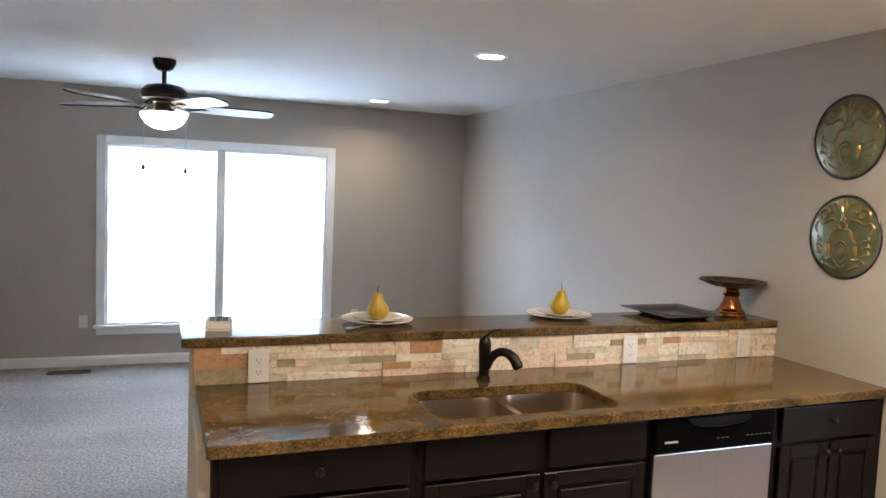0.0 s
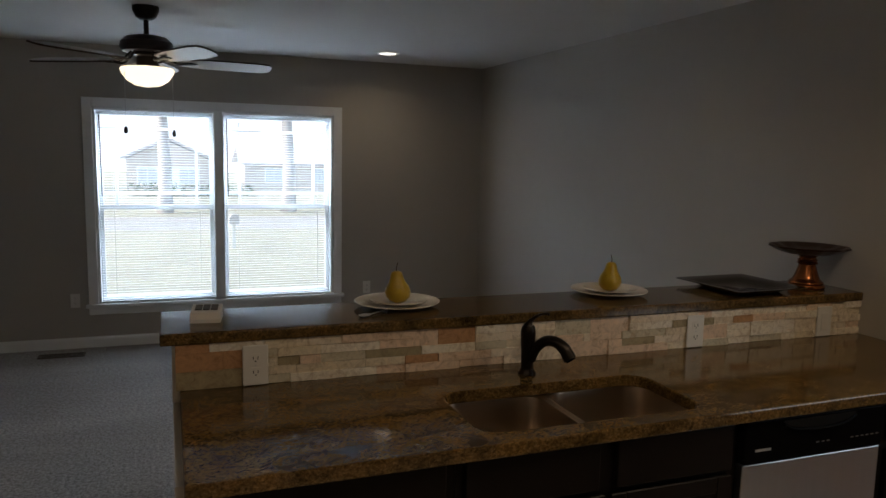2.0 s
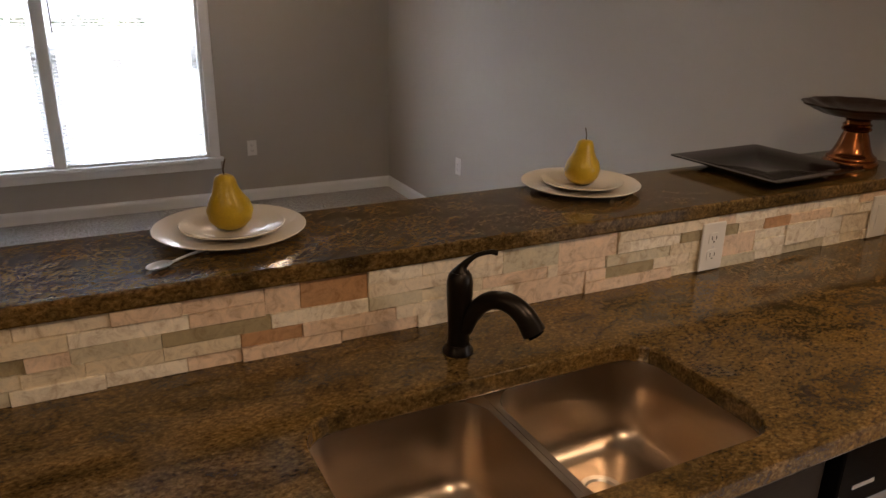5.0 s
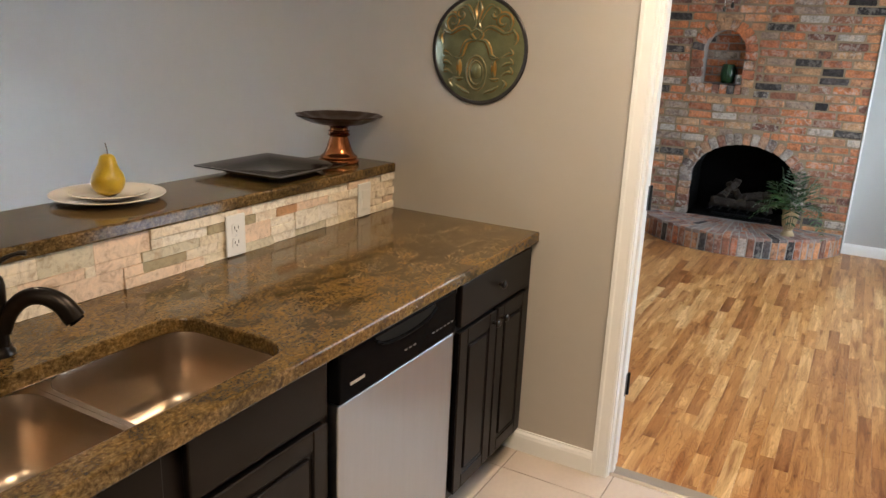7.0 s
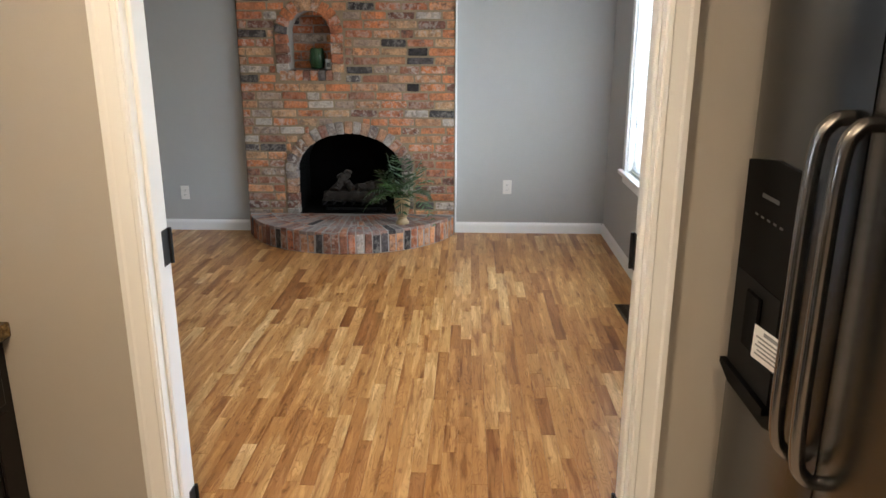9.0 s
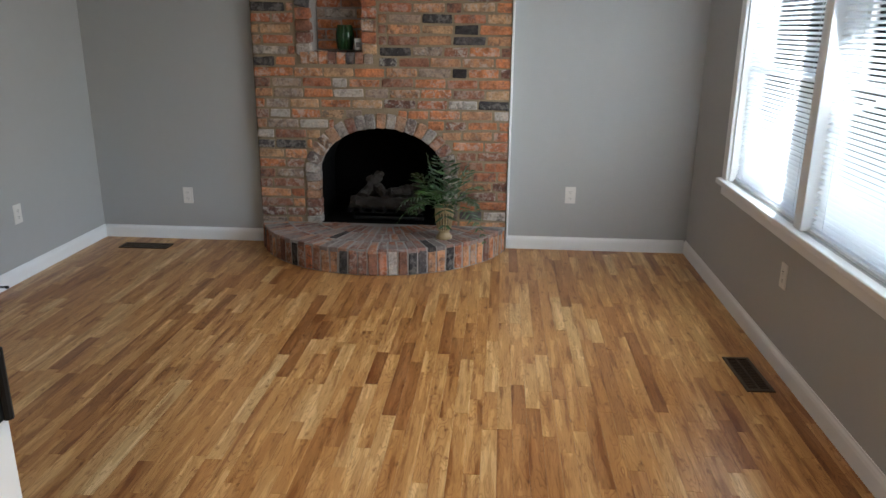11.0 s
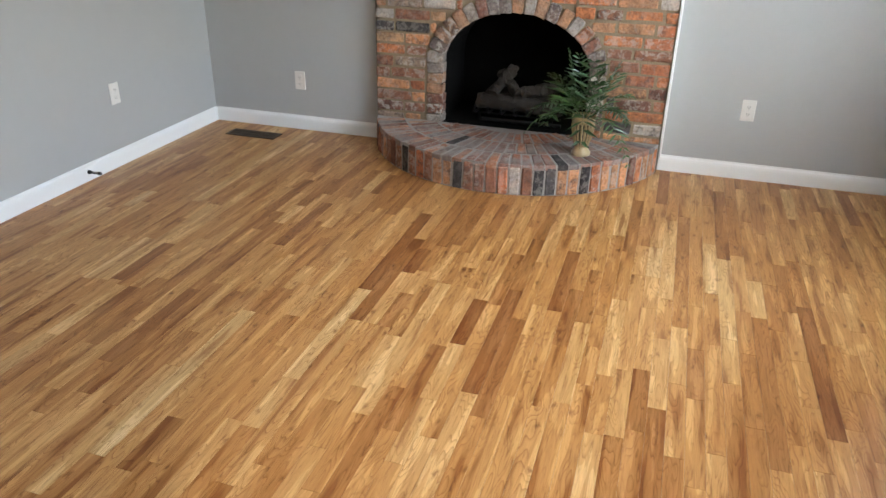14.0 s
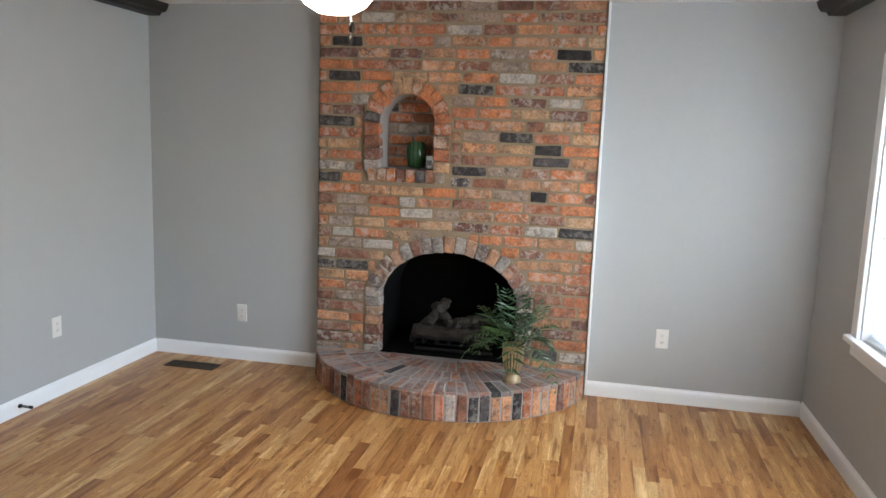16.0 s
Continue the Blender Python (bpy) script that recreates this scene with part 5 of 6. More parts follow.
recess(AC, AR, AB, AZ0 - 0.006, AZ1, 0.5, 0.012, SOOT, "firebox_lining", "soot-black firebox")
recess(NC, NR, NR, NZ0 - 0.004, NZ1, 0.2, 0.006, MORTAR_H, "niche_lining", "grey mortared niche lining")

rng = random.Random(7)


def brick_mesh(sx, sy, sz, seed, bev=0.007, jit=0.0035):
    """A worn brick about its centre, knocked slightly out of true."""
    r = random.Random(seed)
    bm = bmesh.new()
    box(bm, -sx / 2, sx / 2, -sy / 2, sy / 2, -sz / 2, sz / 2, bevel=bev)
    for v in bm.verts:
        v.co += Vector((r.uniform(-jit, jit), r.uniform(-jit, jit), r.uniform(-jit, jit)))
    return bm


BRICK_SHAPES = [finish(brick_mesh(0.07, 1.0, 1.0, s, 0.0001, 0.0), "brick", BRICK) for s in range(1)]


def worn_shapes(material, sx, sy, sz, count, base):
    return [finish(brick_mesh(sx, sy, sz, base + s), "brick", material) for s in range(count)]


FULL = worn_shapes(BRICK, 0.06, 0.196, 0.0535, 8, 10)
FULL_D = worn_shapes(BRICK_DARK, 0.06, 0.196, 0.0535, 2, 30)
CUT = {}


def cut_shape(w, material):
    k = (max(1, round(w / 0.02)), material.name)
    if k not in CUT:
        CUT[k] = finish(brick_mesh(0.06, k[0] * 0.02 - 0.002, 0.0535, 50 + k[0], 0.005), "brick", material)
    return CUT[k]


DARK_AT = [(20, 1.842), (15, 1.733), (19, 1.70), (17, 2.30), (24, 2.18), (28, 2.95), (27, 1.6), (12, 1.63), (21, 3.05), (16, 3.08), (8, 2.98), (26, 1.51), (25, 2.98)]
for k in range(32):
    zc = 0.17 + COURSE * k
    if zc - 0.02 > CEIL_H:
        break
    tall = min(1.0, (CEIL_H - zc + 0.026) / 0.0535)
    w1 = half_width(zc, AR, AB, 0.0, AZ1, RW)
    w2 = half_width(zc, NR, NR, NZ0 - 0.085, NZ1, RW)
    bans = ([(AC - w1, AC + w1)] if w1 else []) + ([(NC - w2, NC + w2)] if w2 else [])
    y = FY0 + 0.004
    first = (0.196, 0.094, 0.15, 0.06)[(k * 2 + (k // 3)) % 4]
    while y < FY1 - 0.02:
        w = first if first else 0.196 + rng.uniform(-0.012, 0.012)
        if not first and rng.random() < 0.16:
            w = rng.choice((0.094, 0.13, 0.15))
        first = 0
        a, b = y, min(y + w, FY1 - 0.003)
        if FY1 - b < 0.06:
            b = FY1 - 0.003
        y = b + 0.013
        segs = [(a, b)]
        for p, q in bans:
            nxt = []
            for s, e in segs:
                if e <= p or s >= q:
                    nxt.append((s, e))
                else:
                    if p - s > 0.022:
                        nxt.append((s, p - 0.009))
                    if e - q > 0.022:
                        nxt.append((q + 0.009, e))
            segs = nxt
        for s, e in segs:
            w = e - s
            if w < 0.018:
                continue
            yc = (s + e) / 2
            dark = any(k == dk and abs(yc - dy) < 0.1 for dk, dy in DARK_AT)
            if w > 0.18:
                o = new("brick", rng.choice(FULL_D if dark else FULL))
                o.scale = (1, w / 0.196, tall)
            else:
                me = cut_shape(w, BRICK_DARK if dark else BRICK)
                o = new("brick", me)
                kk = max(1, round(w / 0.02)) * 0.02 - 0.002
                o.scale = (1, w / kk, tall)
            o.location = (FX + 0.03 + rng.uniform(-0.004, 0.004), yc, zc - 0.0267 * (1 - tall) + rng.uniform(-0.002, 0.002) * tall)
            o.rotation_euler = (rng.uniform(-0.012, 0.012), rng.uniform(-0.03, 0.03), rng.uniform(-0.015, 0.015))
            o.parent = chimney

# arch rings, legs and sill
VOUSS = [finish(brick_mesh(0.08, RW - 0.01, 0.061, 70 + s), "arch_brick", BRICK_A) for s in range(4)]
VOUSS_N = [finish(brick_mesh(0.08, RW - 0.01, 0.061, 76 + s), "arch_brick", BRICK) for s in range(4)]
VOUSS_W = [finish(brick_mesh(0.08, 0.058, RW - 0.012, 80 + s), "arch_brick", BRICK) for s in range(4)]


def arch_ring(c, r, rise, z0, z1, count, shapes):
    n = max(1, round((z1 - z0) / 0.066))
    for s in (-1, 1):
        for i in range(n):
            o = new("arch_brick", rng.choice(shapes))
            o.parent = chimney
            o.scale = (1, 1, (z1 - z0) / n / 0.066)
            o.location = (FX + 0.030 + rng.uniform(-0.004, 0.004), c + s * (r + RW / 2 - 0.002), z0 + (z1 - z0) * (i + 0.5) / n)
            o.rotation_euler = (rng.uniform(-0.04, 0.04), 0, rng.uniform(-0.04, 0.04))
    # even steps along the arch
    ang = [math.pi * k / 400 for k in range(401)]
    pts = [((r + RW / 2) * math.cos(a), (rise + RW / 2) * math.sin(a)) for a in ang]
    run = [0.0]
    for p, q in zip(pts, pts[1:]):
        run.append(run[-1] + math.dist(p, q))
    for i in range(count):
        d = run[-1] * (i + 0.5) / count
        j = min(range(len(run)), key=lambda q: abs(run[q] - d))
        u, v = pts[j]
        nx, nz_ = u / (r + RW / 2) ** 2, v / (rise + RW / 2) ** 2
        tilt = math.atan2(nz_, nx)
        o = new("arch_brick", rng.choice(shapes))
        o.parent = chimney
        o.scale = (1, 1, run[-1] / count / 0.066)
        o.location = (FX + 0.028 + rng.uniform(-0.005, 0.004), c + u, z1 + v)
        o.rotation_euler = (tilt + rng.uniform(-0.05, 0.05), 0, 0)


arch_ring(AC, AR, AB, AZ0 - 0.02, AZ1, 19, VOUSS)
arch_ring(NC, NR, NR, NZ0 - 0.03, NZ1, 11, VOUSS_N)
for i in range(8):
    o = new("arch_brick", rng.choice(VOUSS_W))
    o.parent = chimney
    o.scale = (1, 0.95, 0.82)
    o.location = (FX + 0.026, NC - 0.21 + 0.06 * i, NZ0 - 0.046)
    o.rotation_euler = (rng.uniform(-0.04, 0.04), 0, 0)
# brick back of the niche
for k in range(7):
    for j in range(3):
        y0 = NC - 0.2 + 0.207 * j - (0.1 if k % 2 else 0)
        a, b = max(y0, NC - NR), min(y0 + 0.196, NC + NR)
        if b - a > 0.03:
            o = new("brick", rng.choice(FULL))
            o.parent = chimney
            o.scale = (0.4, (b - a) / 0.196, 1)
            o.location = (FX + 0.197, (a + b) / 2, NZ0 + 0.03 + COURSE * k)

# white caulk trim down the chimney's side
structure("trim_chimney", boxes((FX + 0.012, LX, FY0 - 0.016, FY0 - 0.001, 0.09, CEIL_H), bevel=0.002), TRIM, "white painted trim strip beside the bricks", "trim")

# hearth
HCX, HCY, HR, HH = 7.631, 2.297, 0.885, 0.17
hearth = empty("hearth", label="raised semicircular brick hearth on the oak floor", category="hearth")
hearth.matrix_world = Matrix.Identity(4)
a_end = math.asin((HCX - FX) / HR)
N_F = 36
bm = bmesh.new()
o = [(HCX - (HR - 0.0055) * math.sin(a_end + (math.pi - 2 * a_end) * k / 40), HCY - (HR - 0.0055) * math.cos(a_end + (math.pi - 2 * a_end) * k / 40)) for k in range(41)]
prism(o, "z", 0.0, HH - 0.0035, bm)
part("mortar_core", bm, MORTAR_H, hearth, "grey mortar core")
step = (math.pi - 2 * a_end) / N_F
bw = step * HR - 0.009
SOLD = [finish(brick_mesh(0.07, bw, 0.152, 90 + s, 0.006, 0.003), "hearth_brick", BRICK if s < 5 else BRICK_DARK) for s in range(6)]
for i in range(N_F):
    th = a_end + step * (i + 0.5)
    o = new("hearth_brick", SOLD[5] if i in (9, 13, 20, 26, 33) else SOLD[i * 7 % 5])
    o.parent = hearth
    rr = HR - 0.035 + rng.uniform(-0.004, 0.004)
    o.location = (HCX - rr * math.sin(th), HCY - rr * math.cos(th), 0.078)
    o.rotation_euler = (rng.uniform(-0.02, 0.02), rng.uniform(-0.02, 0.02), math.pi / 2 - th + rng.uniform(-0.02, 0.02))
for ring, (r1, r0, cnt) in enumerate(((HR, HR - 0.17, N_F), (HR - 0.18, HR - 0.35, 30), (HR - 0.36, HR - 0.53, 22), (HR - 0.54, HR - 0.72, 14))):
    rm = (r0 + r1) / 2
    for i in range(cnt):
        th = a_end + (math.pi - 2 * a_end) * (i + 0.5) / cnt
        wid = rm * (math.pi - 2 * a_end) / cnt - 0.008
        # wedge plan, cut where it would run into the chimney
        half1, half0 = 0.5 * (wid + 0.008) * r1 / rm - 0.0045, 0.5 * (wid + 0.008) * r0 / rm - 0.0045
        x_in = HCX - r0 * math.sin(th)
        if HCX - rm * math.sin(th) > FX - 0.01:
            continue
        rin = r0
        if x_in > FX - 0.005:
            rin = (HCX - FX + 0.01) / math.sin(th)
        bm = bmesh.new()
        zz = HH + rng.uniform(-0.003, 0.002)
        prism([(r1 - 0.002, -half1), (r1 - 0.002, half1), (rin, half0), (rin, -half0)], "z", HH - 0.03, zz, bm)
        es = [e for e in bm.edges if all(v.co.z > HH - 0.01 for v in e.verts)]
        bmesh.ops.bevel(bm, geom=es, offset=0.004, segments=1, affect="EDGES")
        ob = part("hearth_brick", bm, BRICK_DARK if (ring * 5 + i * 3) % 29 == 4 else BRICK_H, hearth)
        ob.matrix_world = Matrix.Translation((HCX, HCY, 0)) @ Matrix.Rotation(math.pi / 2 - th + math.pi + rng.uniform(-0.006, 0.006), 4, "Z") @ Matrix.Translation((rng.uniform(-0.005, 0.003), 0, 0))

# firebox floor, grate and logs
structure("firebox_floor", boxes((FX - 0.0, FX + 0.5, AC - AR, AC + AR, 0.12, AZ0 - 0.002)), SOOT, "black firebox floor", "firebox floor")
grate = empty("fire_grate", FX + 0.2, AC, AZ0, 0, "black iron fire grate in the firebox", "grate")
for i in range(7):
    yy = -0.24 + 0.08 * i
    part("bar", tube(curve_pts([(-0.13, yy, 0.10), (-0.12, yy, 0.06), (-0.05, yy, 0.05), (0.1, yy, 0.05), (0.14, yy, 0.11)], 4), 0.007, 6), IRON, grate)
for sx in (-0.08, 0.1):
    part("rail", tube([(sx, -0.27, 0.045), (sx, 0.27, 0.045)], 0.007, 6), IRON, grate)
    for sy in (-0.22, 0.22):
        part("leg", tube([(sx, sy, 0.045), (sx, sy, 0.0)], 0.007, 6), IRON, grate)
part("burner", tube([(-0.12, -0.28, 0.02), (-0.12, 0.2, 0.02)], 0.012, 8), IRON, grate, "black gas burner pipe")


def fire_log(p0, p1, r, seed, lab):
    rr = random.Random(seed)
    a, b = Vector(p0), Vector(p1)
    n = 26
    pts = [a.lerp(b, i / n) + Vector((rr.uniform(-1, 1), rr.uniform(-1, 1), rr.uniform(-1, 1))) * 0.005 for i in range(n + 1)]
    bm = tube(pts, [r * (0.93 + 0.07 * math.sin(1.1 * i + seed) + rr.uniform(-0.04, 0.04)) * (0.8 if i in (0, n) else 1) for i in range(n + 1)], 20)
    for v in bm.verts:
        v.co += Vector([noise.noise(v.co * 28 + Vector((seed, i, 0))) for i in range(3)]) * 0.014 + Vector([noise.noise(v.co * 75 + Vector((i, seed, 4))) for i in range(3)]) * 0.007
    return tagged(part("fire_log", bm, LOG_M, None, smooth=True), lab, "log", "gas fire logs")


fire_log((FX + 0.14, AC + 0.24, AZ0 + 0.115), (FX + 0.15, AC - 0.27, AZ0 + 0.10), 0.048, 1, "large grey-brown ceramic log on the grate")
fire_log((FX + 0.24, AC + 0.20, AZ0 + 0.13), (FX + 0.25, AC - 0.26, AZ0 + 0.14), 0.045, 2, "charred ceramic log at the back of the grate")
fire_log((FX + 0.13, AC + 0.15, AZ0 + 0.165), (FX + 0.24, AC + 0.045, AZ0 + 0.30), 0.034, 3, "forked ceramic log leaning on the others")
fire_log((FX + 0.14, AC + 0.0, AZ0 + 0.17), (FX + 0.22, AC + 0.12, AZ0 + 0.27), 0.03, 4, "short ceramic log crossing the stack")
fire_log((FX + 0.15, AC - 0.02, AZ0 + 0.175), (FX + 0.22, AC - 0.24, AZ0 + 0.22), 0.036, 5, "ceramic log laid across the stack")

# niche vase and candle
vase = tagged(part("green_vase", lathe([(0, 0), (0.042, 0), (0.05, 0.01), (0.057, 0.06), (0.058, 0.10), (0.05, 0.145), (0.046, 0.157), (0.04, 0.157), (0.044, 0.14), (0.05, 0.1), (0, 0.02)], 48, wave=0.035, waves=16), GREEN_GLAZE, None, smooth=True), "dark green ribbed ceramic vase in the brick niche", "vase")
vase.location = (FX + 0.10, 2.545, NZ0 + 0.002)
cj = empty("candle_jar", FX + 0.035, 2.44, NZ0 + 0.002, 0, "small silver votive candle holder in the niche", "candle")
part("cup", lathe([(0, 0), (0.026, 0), (0.028, 0.005), (0.03, 0.072), (0.0285, 0.073), (0.027, 0.01), (0, 0.008)], 28), SILVER, cj, smooth=True)
part("wax", lathe([(0, 0.008), (0.026, 0.009), (0.027, 0.058), (0, 0.056)], 20), PLASTIC, cj, "white wax", smooth=True)
part("label_patch", boxes((-0.0315, -0.029, -0.014, 0.014, 0.018, 0.05)), GREY_KEY, cj)


# fern in its urn
def fern(x, y, z):
    f = empty("potted_fern", x, y, z, 0, "green fern in a fluted antique gold urn", "potted plant")
    part("urn", lathe([(0, 0), (0.044, 0), (0.046, 0.01), (0.04, 0.02), (0.03, 0.032), (0.028, 0.044), (0.032, 0.054), (0.04, 0.08), (0.046, 0.115), (0.05, 0.155), (0.0505, 0.168), (0.05, 0.17), (0.042, 0.165), (0, 0.16)], 48), URN_D, f, "dark grooved urn body", smooth=True)
    part("foot", lathe([(0.0, -0.0005), (0.046, -0.0005), (0.048, 0.01), (0.042, 0.021), (0.033, 0.032), (0.031, 0.044), (0.036, 0.052), (0.03, 0.058)], 40), URN_M, f, "antique gold foot", smooth=True)
    part("rim", lathe([(0.051, 0.162), (0.055, 0.168), (0.056, 0.176), (0.053, 0.181), (0.058, 0.189), (0.0595, 0.196), (0.056, 0.2), (0.05, 0.192), (0.046, 0.17)], 40), URN_M, f, "antique gold rolled rim", smooth=True)
    for i in range(18):
        a = 2 * math.pi * i / 18
        pts = [(r * math.cos(a), r * math.sin(a), h) for r, h in ((0.033, 0.054), (0.041, 0.08), (0.047, 0.115), (0.051, 0.148), (0.0512, 0.163))]
        part("flute", tube(pts, [0.0036, 0.0046, 0.0055, 0.006, 0.0045], 6), URN_M, f, smooth=True)
    part("moss", lathe([(0, 0.185), (0.03, 0.18), (0.055, 0.17)], 20), SOIL, f, smooth=True)
    r = random.Random(3)
    for i in range(26):
        az = 2.39996 * i + r.uniform(-0.25, 0.25)
        rise = (0.32, 0.85, 0.45, 0.62, 0.38, 1.05)[i % 6] + r.uniform(-0.08, 0.08)
        ln = r.uniform(0.30, 0.44)
        base = Vector((0.02 * math.cos(az), 0.02 * math.sin(az), 0.185))
        out = Vector((math.cos(az), math.sin(az), 0))
        if out.x > 0.2:
            ln *= 0.72
        pts = []
        for k in range(13):
            t = k / 12
            pts.append(base + out * ln * (0.95 - 0.6 * min(rise, 1.1)) * t ** 0.85 + Vector((0, 0, ln * (0.9 * rise * t + 0.3 * t - max(0.75 - 0.5 * rise, 0.1) * t * t * 1.3))))
        bm = tube(pts, [0.0022 * (1 - 0.8 * k / 12) for k in range(13)], 4)
        broad = i % 3 == 1
        wide = 0.085 if broad else 0.062
        for k in range(3, 13, 1 if not broad else 2):
            t = k / 12
            d = (pts[min(k + 1, 12)] - pts[k - 1]).normalized()
            side = d.cross(Vector((0.13, 0.07, 1))).normalized()
            up = side.cross(d)
            for sd in (-1, 1):
                L = wide * math.sin(math.pi * (0.14 + 0.8 * t)) * r.uniform(0.8, 1.15) + 0.008
                w = 0.018 if broad else 0.0095
                p0 = pts[k]
                tip = p0 + side * sd * L + d * L * 0.6 - up * L * r.uniform(-0.15, 0.4)
                mid = p0.lerp(tip, 0.42)
                m1 = mid + d * w * 0.6 + up * 0.004
                m2 = mid - d * w * 0.8 + up * 0.004
                vs = [bm.verts.new(v) for v in (p0, m1, mid - up * 0.002, m2, tip)]
                bm.faces.new((vs[0], vs[1], vs[2]))
                bm.faces.new((vs[1], vs[4], vs[2]))
                bm.faces.new((vs[2], vs[4], vs[3]))
                bm.faces.new((vs[0], vs[2], vs[3]))
        part("frond", bm, LEAF if i % 3 else LEAF_L, f)
    return f


fern(7.045, 1.85, HH).scale = (1.08, 1.08, 1.06)

# ---- outdoors ----
bm = bmesh.new()
rows_y = [(-400, -0.6), (7.0, -0.6), (20, -1.2), (60, -1.85), (600, -5.0)]
gv = [[bm.verts.new((x, yy, zz)) for x in (-400, 400)] for yy, zz in rows_y]
for p, q in zip(gv, gv[1:]):
    bm.faces.new((p[0], p[1], q[1], q[0]))
structure("ground", bm, GRASS, "winter lawn, bleached as by glare, sloping away from the house", "ground")
bm = bmesh.new()
bm.faces.new([bm.verts.new(v) for v in ((-400, 30, -1.352), (400, 30, -1.352), (400, 37, -1.466), (-400, 37, -1.466))])
structure("road", bm, ROAD, "pale grey asphalt road across the lawn", "road")


def house(x, y, w, d, h, roof, wall_m, label, gable_front):
    hs = empty("house", x, y, -1.9, 0, label, "house")
    part("wall", boxes((-w / 2, w / 2, 0, d, 0, h)), wall_m, hs)
    if gable_front:
        g = 0.4
        part("gable", prism([(-w / 2, h), (w / 2, h), (0, h + roof)], "y", 0.0, 0.2), wall_m, hs)
        bm = bmesh.new()
        prism([(-w / 2 - g, h - 0.12), (0, h + roof + 0.1), (w / 2 + g, h - 0.12), (w / 2 + g, h + 0.08), (0, h + roof + 0.32), (-w / 2 - g, h + 0.08)], "y", -0.5, d + 0.5, bm)
        part("roof", bm, ROOF_M, hs, "grey shingle gable roof")
    else:
        bm = prism([(-0.5, h - 0.1), (d / 2, h + roof), (d + 0.5, h - 0.1), (d + 0.5, h + 0.1), (d / 2, h + roof + 0.2), (-0.5, h + 0.1)], "x", -w / 2 - 0.4, w / 2 + 0.4)
        part("roof", bm, ROOF_M, hs, "grey shingle roof")
    for wx in ([-w * 0.25, w * 0.25] if gable_front else [-w * 0.36, -w * 0.12, w * 0.3]):
        wn_ = part("window", boxes((wx - 0.75, wx + 0.75, -0.06, 0.02, 0.9, 2.2)), TRIM, hs, "white framed window")
        part("pane", boxes((wx - 0.65, wx - 0.03, -0.07, -0.055, 1.0, 2.1), (wx + 0.03, wx + 0.65, -0.07, -0.055, 1.0, 2.1)), HAZED_PANE, wn_)
    part("door", boxes((w * 0.06 - 0.5, w * 0.06 + 0.5, -0.05, 0.02, 0.1, 2.2)), TRIM, hs, "white front door")
    return hs


house(0.25, 60, 5.8, 9, 2.8, 1.35, HOUSE_W, "tan brick house with grey gable roof across the road", True)
house(14.4, 63, 16.6, 8, 2.5, 1.15, HOUSE_W, "long brick ranch house with grey roof", False)
house(-14, 64, 15, 8, 2.8, 2.0, SIDING, "pale sided ranch house with grey roof", False)


def tree(x, y, h, r, seed):
    t = empty("tree", x, y, -1.55, 0, "bare winter tree with grey bark and thin twigs", "tree", "bare trees")
    rr = random.Random(seed)
    tp = [(0.06 * math.sin(k), 0.05 * math.cos(1.7 * k), h * 0.55 * k / 8) for k in range(9)]
    part("trunk", tube(tp, [r * (1.25 if k == 0 else 1 - 0.055 * k) for k in range(9)], 12), BARK, t, smooth=True)
    bm = bmesh.new()

    def grow(p, d, ln, rad, lev):
        q = p + d * ln
        midp = (p + q) / 2 + Vector((rr.uniform(-1, 1), rr.uniform(-1, 1), rr.uniform(-0.3, 0.6))) * ln * 0.08
        tube([p, midp, q], [rad, rad * 0.82, rad * 0.62], 6 if lev < 2 else 4, bm)
        if lev < 5:
            for _ in range(3 if lev < 4 else 2):
                nd = (d + Vector((rr.uniform(-1, 1), rr.uniform(-1, 1), rr.uniform(-0.35, 0.75))) * 0.75).normalized()
                grow(q if rr.random() < 0.6 else midp, nd, ln * rr.uniform(0.6, 0.8), rad * 0.55, lev + 1)

    top = Vector(tp[-1])
    for _ in range(4):
        grow(top, Vector((rr.uniform(-0.8, 0.8), rr.uniform(-0.8, 0.8), 1)).normalized(), h * 0.2, r * 0.5, 1)
    part("crown", bm, BARK, t, "bare branching crown")
    return t


tree(0.05, 40, 17, 0.36, 2)
tree(6.15, 40, 16, 0.36, 5)
tree(-9, 46, 14, 0.3, 8)
tree(24, 46, 14, 0.3, 11)
mb = empty("mailbox", 2.06, 23.5, -1.26, 0, "grey mailbox on a post beside the road", "mailbox")
part("post", boxes((-0.05, 0.05, -0.05, 0.05, 0, 0.75)), SIDING, mb)
part("box", prism([(-0.14, 0.75), (0.14, 0.75), (0.14, 0.9)] + [(0.14 * math.cos(math.pi * k / 8), 0.9 + 0.14 * math.sin(math.pi * k / 8)) for k in range(1, 8)] + [(-0.14, 0.9)], "y", -0.25, 0.25), ROOF_M, mb)
bm = bmesh.new()
rr = random.Random(4)
for i in range(700):
    x0, y0 = rr.uniform(-2.5, 6.5), rr.uniform(58.6, 59.6)
    p = Vector((x0, y0, -1.85 + rr.uniform(0, 0.9)))
    d = Vector((rr.uniform(-1, 1), rr.uniform(-1, 1), rr.uniform(-1, 1))) * 0.22
    e = Vector((rr.uniform(-1, 1), rr.uniform(-1, 1), rr.uniform(-1, 1))) * 0.22
    bm.faces.new([bm.verts.new(p), bm.verts.new(p + d), bm.verts.new(p + e)])
tagged(part("hedge", bm, HEDGE), "dull green foundation hedge along the house", "hedge", kind="stuff")

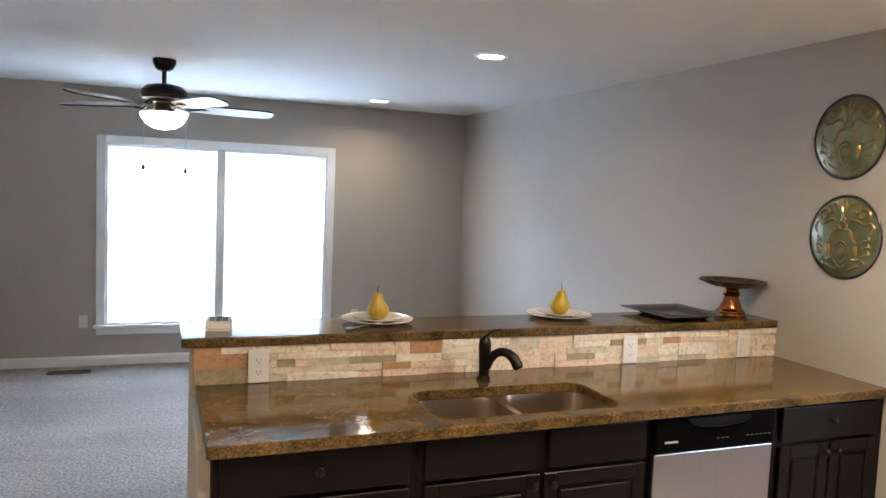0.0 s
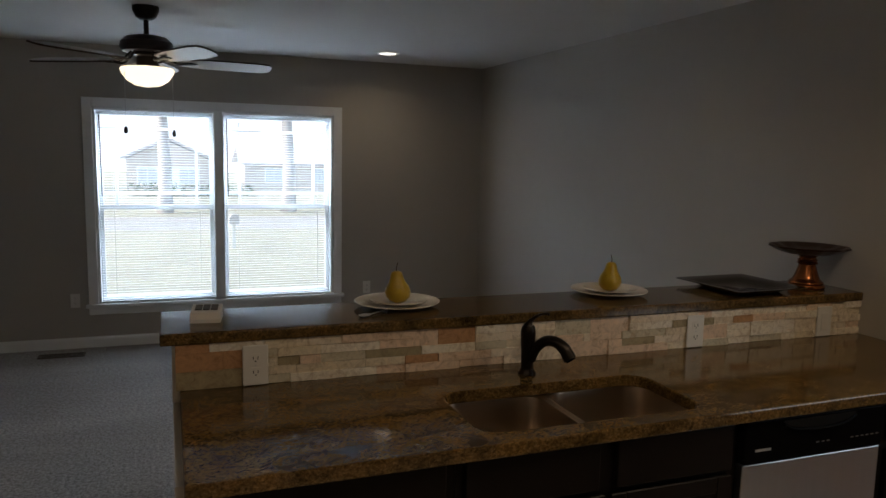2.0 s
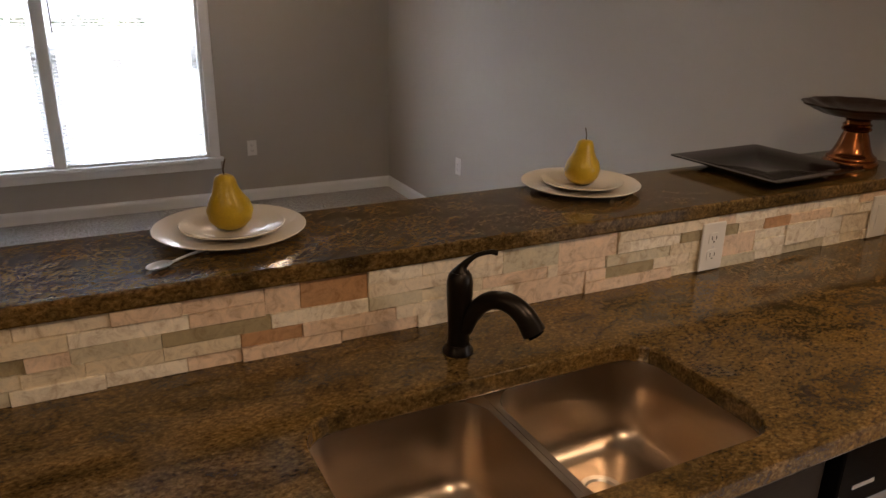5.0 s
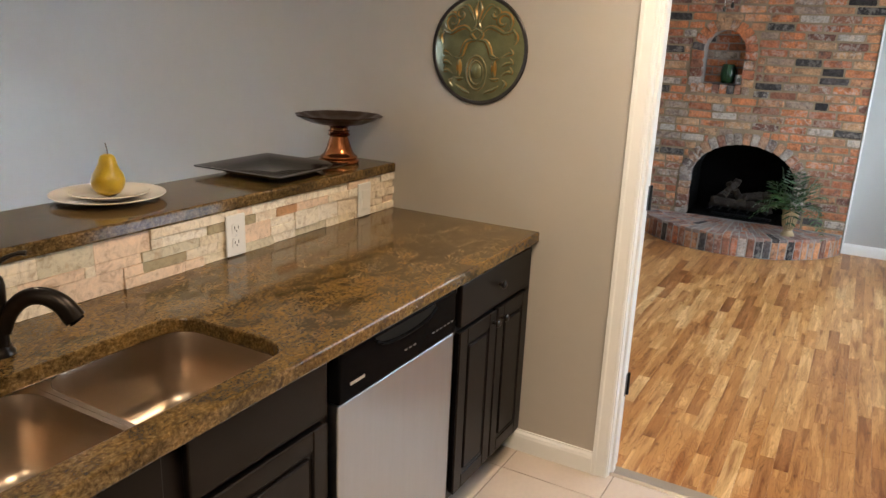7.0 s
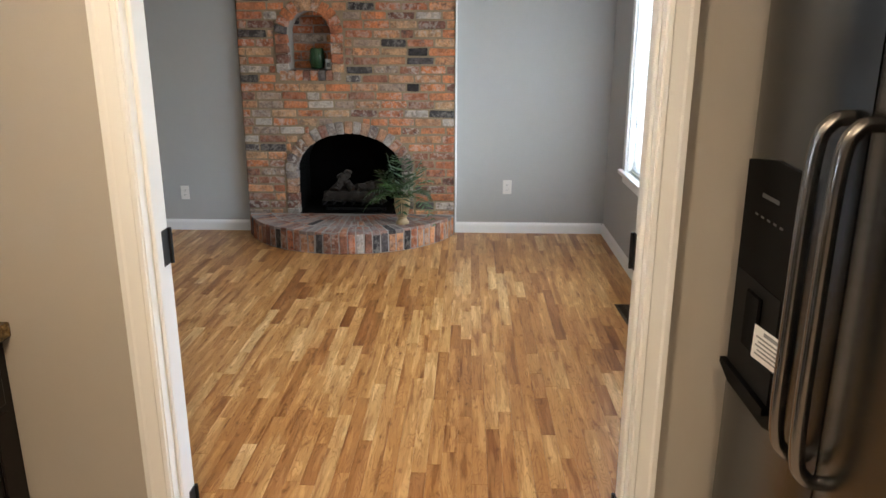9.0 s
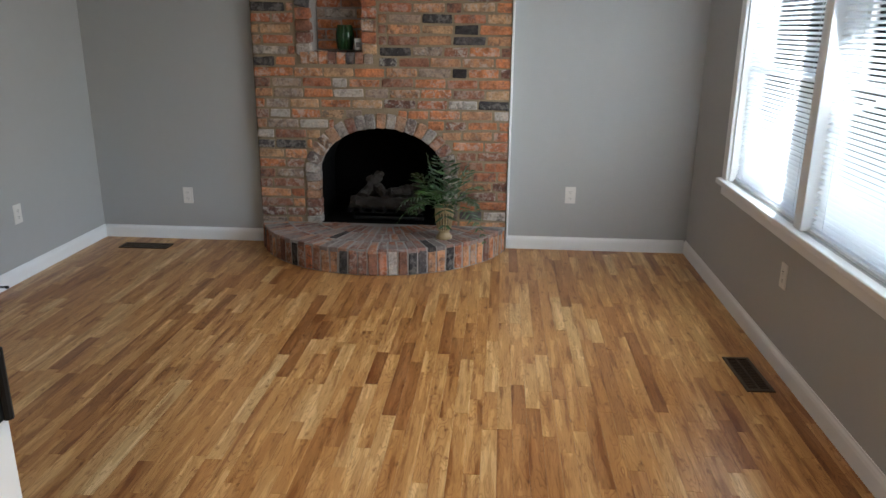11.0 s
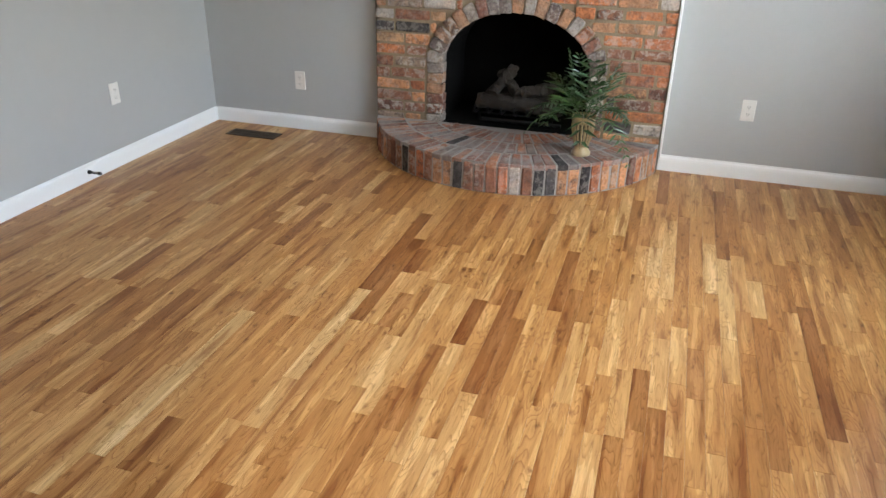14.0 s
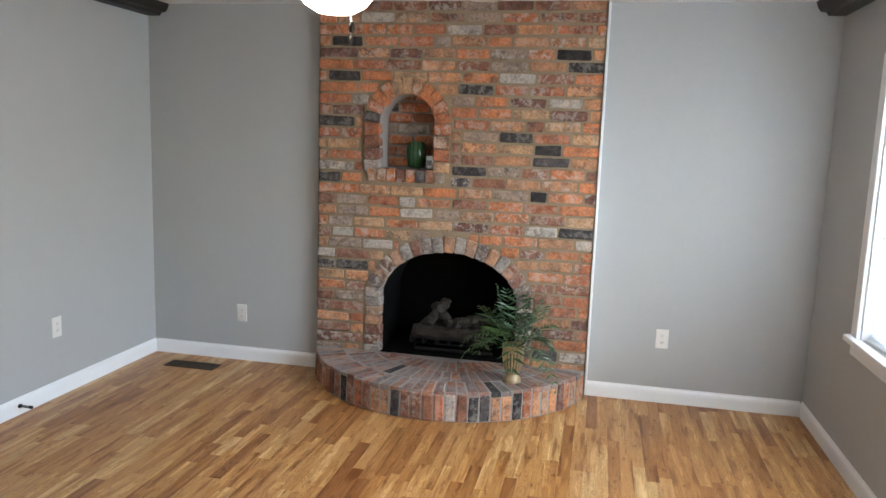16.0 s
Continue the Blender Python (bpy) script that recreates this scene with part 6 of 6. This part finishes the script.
# bright overcast sky beyond the houses
structure("backdrop", boxes((-260, 260, 140, 141, -8, 110)), glow_mat("overcast_sky", (0.88, 0.95, 1.0), 0.19), "white overcast winter sky", "sky")

# ---- pieces of floors and walls ----
# stone strips of the backsplash: five thin courses, some pieces two courses high
rng = random.Random(21)
splash = structure("backsplash", boxes((0.272, WX, STRIP_Y + 0.002, 3.106, TOP, 1.06)), SPLASH_BED, "stacked pale quartzite ledger stone backsplash", "backsplash")
ROWS_Z = 5
rh = (1.06 - TOP) / ROWS_Z
filled = [0.272] * ROWS_Z
shapes = {}
while min(filled) < WX - 0.012:
    r0 = filled.index(min(filled))
    hgt = 1
    if r0 + 1 < ROWS_Z and abs(filled[r0 + 1] - filled[r0]) < 0.004 and rng.random() < 0.3:
        hgt = 2
    ln = min(rng.choice((0.07, 0.1, 0.12, 0.15, 0.17, 0.2, 0.14)), WX - 0.003 - filled[r0])
    if rng.random() < 0.45 and r0 + 1 < ROWS_Z and hgt == 1 and filled[r0 + 1] > filled[r0] + 0.03:
        ln = min(filled[r0 + 1] - filled[r0], 0.2)
    if WX - 0.003 - (filled[r0] + ln) < 0.03:
        ln = WX - 0.003 - filled[r0]
    key = (round(ln, 2), hgt, rng.randrange(2))
    if key not in shapes:
        q = random.Random(hash(key) % 1000)
        bm = bmesh.new()
        box(bm, -key[0] / 2 + 0.0002, key[0] / 2 - 0.0002, -0.01, 0.01, -rh * hgt / 2 + 0.0002, rh * hgt / 2 - 0.0002, bevel=0.0012)
        for v in bm.verts:
            if v.co.y < 0:
                v.co.y += q.uniform(-0.0022, 0.0022)
        shapes[key] = finish(bm, "stone_strip", STONE)
    o = new("stone_strip", shapes[key])
    o.parent = splash
    o.scale = (ln / key[0], 1, 1)
    o.location = (filled[r0] + ln / 2, STRIP_Y + 0.003 + rng.uniform(-0.005, 0.004), TOP + rh * (r0 + hgt / 2))
    for q in range(hgt):
        filled[r0 + q] += ln

# kitchen floor tiles
tiles = structure("floor_kitchen", boxes((KX0, WX + 0.02, KY0, 3.18, -0.018, -0.004)), GROUT, "beige ceramic tile kitchen floor", "floor")
P = 0.391
bm = bmesh.new()
box(bm, -P / 2 + 0.003, P / 2 - 0.003, -P / 2 + 0.003, P / 2 - 0.003, -0.006, 0.0, bevel=0.002)
tile_me = finish(bm, "floor_tile", TILE)
gx, gy = 2.955, 2.456
for i in range(-15, 2):
    for j in range(-10, 3):
        x0, y0 = gx + P * (i - 0.5), gy + P * (j + 0.5)
        a, b = max(x0 - P / 2, KX0), min(x0 + P / 2, WX + 0.02)
        c, d = max(y0 - P / 2, KY0), min(y0 + P / 2, 3.18)
        if b - a < 0.03 or d - c < 0.03:
            continue
        o = new("floor_tile", tile_me)
        o.parent = tiles
        o.scale = ((b - a) / P, (d - c) / P, 1)
        o.location = ((a + b) / 2, (c + d) / 2, rng.uniform(-0.0006, 0.0))

# oak strip floor of the hearth room
oak = structure("floor_hearth", boxes((WX + 0.06, LX + 0.03, LY0 - 0.02, LY1 + 0.02, -0.018, -0.006)), OAK_GAP, "varnished oak strip floor in mixed honey tones", "floor")
SW = 0.0572
bm = bmesh.new()
box(bm, -0.5, 0.5, -SW / 2 + 0.0002, SW / 2 - 0.0002, -0.008, 0.0)
for v in bm.verts:
    if v.co.z > -0.001:
        v.co.y *= 0.997
plank_me = finish(bm, "plank", OAK)
strips = []
y = LY0 + SW / 2
while y < LY1 + SW / 2:
    x = WX + 0.085 - rng.uniform(0, 0.4)
    while x < LX:
        ln = rng.choice((0.22, 0.28, 0.33, 0.4, 0.46, 0.55, 0.65, 0.8)) * rng.uniform(0.9, 1.1)
        a, b = max(x, WX + 0.085), min(x + ln, LX)
        if b - a > 0.02:
            strips.append((a, b, y))
        x += ln
    y += SW
near = sorted(strips, key=lambda s: abs((s[0] + s[1]) / 2 - 4.8) + abs(s[2] - 1.7) * 0.8)
rest = bmesh.new()
for n, (a, b, yy) in enumerate(near):
    dz = rng.uniform(-0.0004, 0.0)
    if n < 300:
        o = new("plank", plank_me)
        o.parent = oak
        o.scale = (b - a - 0.0008, 1, 1)
        o.location = ((a + b) / 2, yy, dz)
    else:
        vs = [rest.verts.new(c) for c in ((a + 0.0004, yy - SW / 2 + 0.0003, dz), (b - 0.0004, yy - SW / 2 + 0.0003, dz), (b - 0.0004, yy + SW / 2 - 0.0003, dz), (a + 0.0004, yy + SW / 2 - 0.0003, dz))]
        lo = [rest.verts.new((v.co.x, v.co.y, -0.008)) for v in vs]
        rest.faces.new(vs)
        for i in range(4):
            rest.faces.new((vs[i], lo[i], lo[(i + 1) % 4], vs[(i + 1) % 4]))
r = part("plank_field", rest, OAK, oak)
r["kind"] = "stuff"
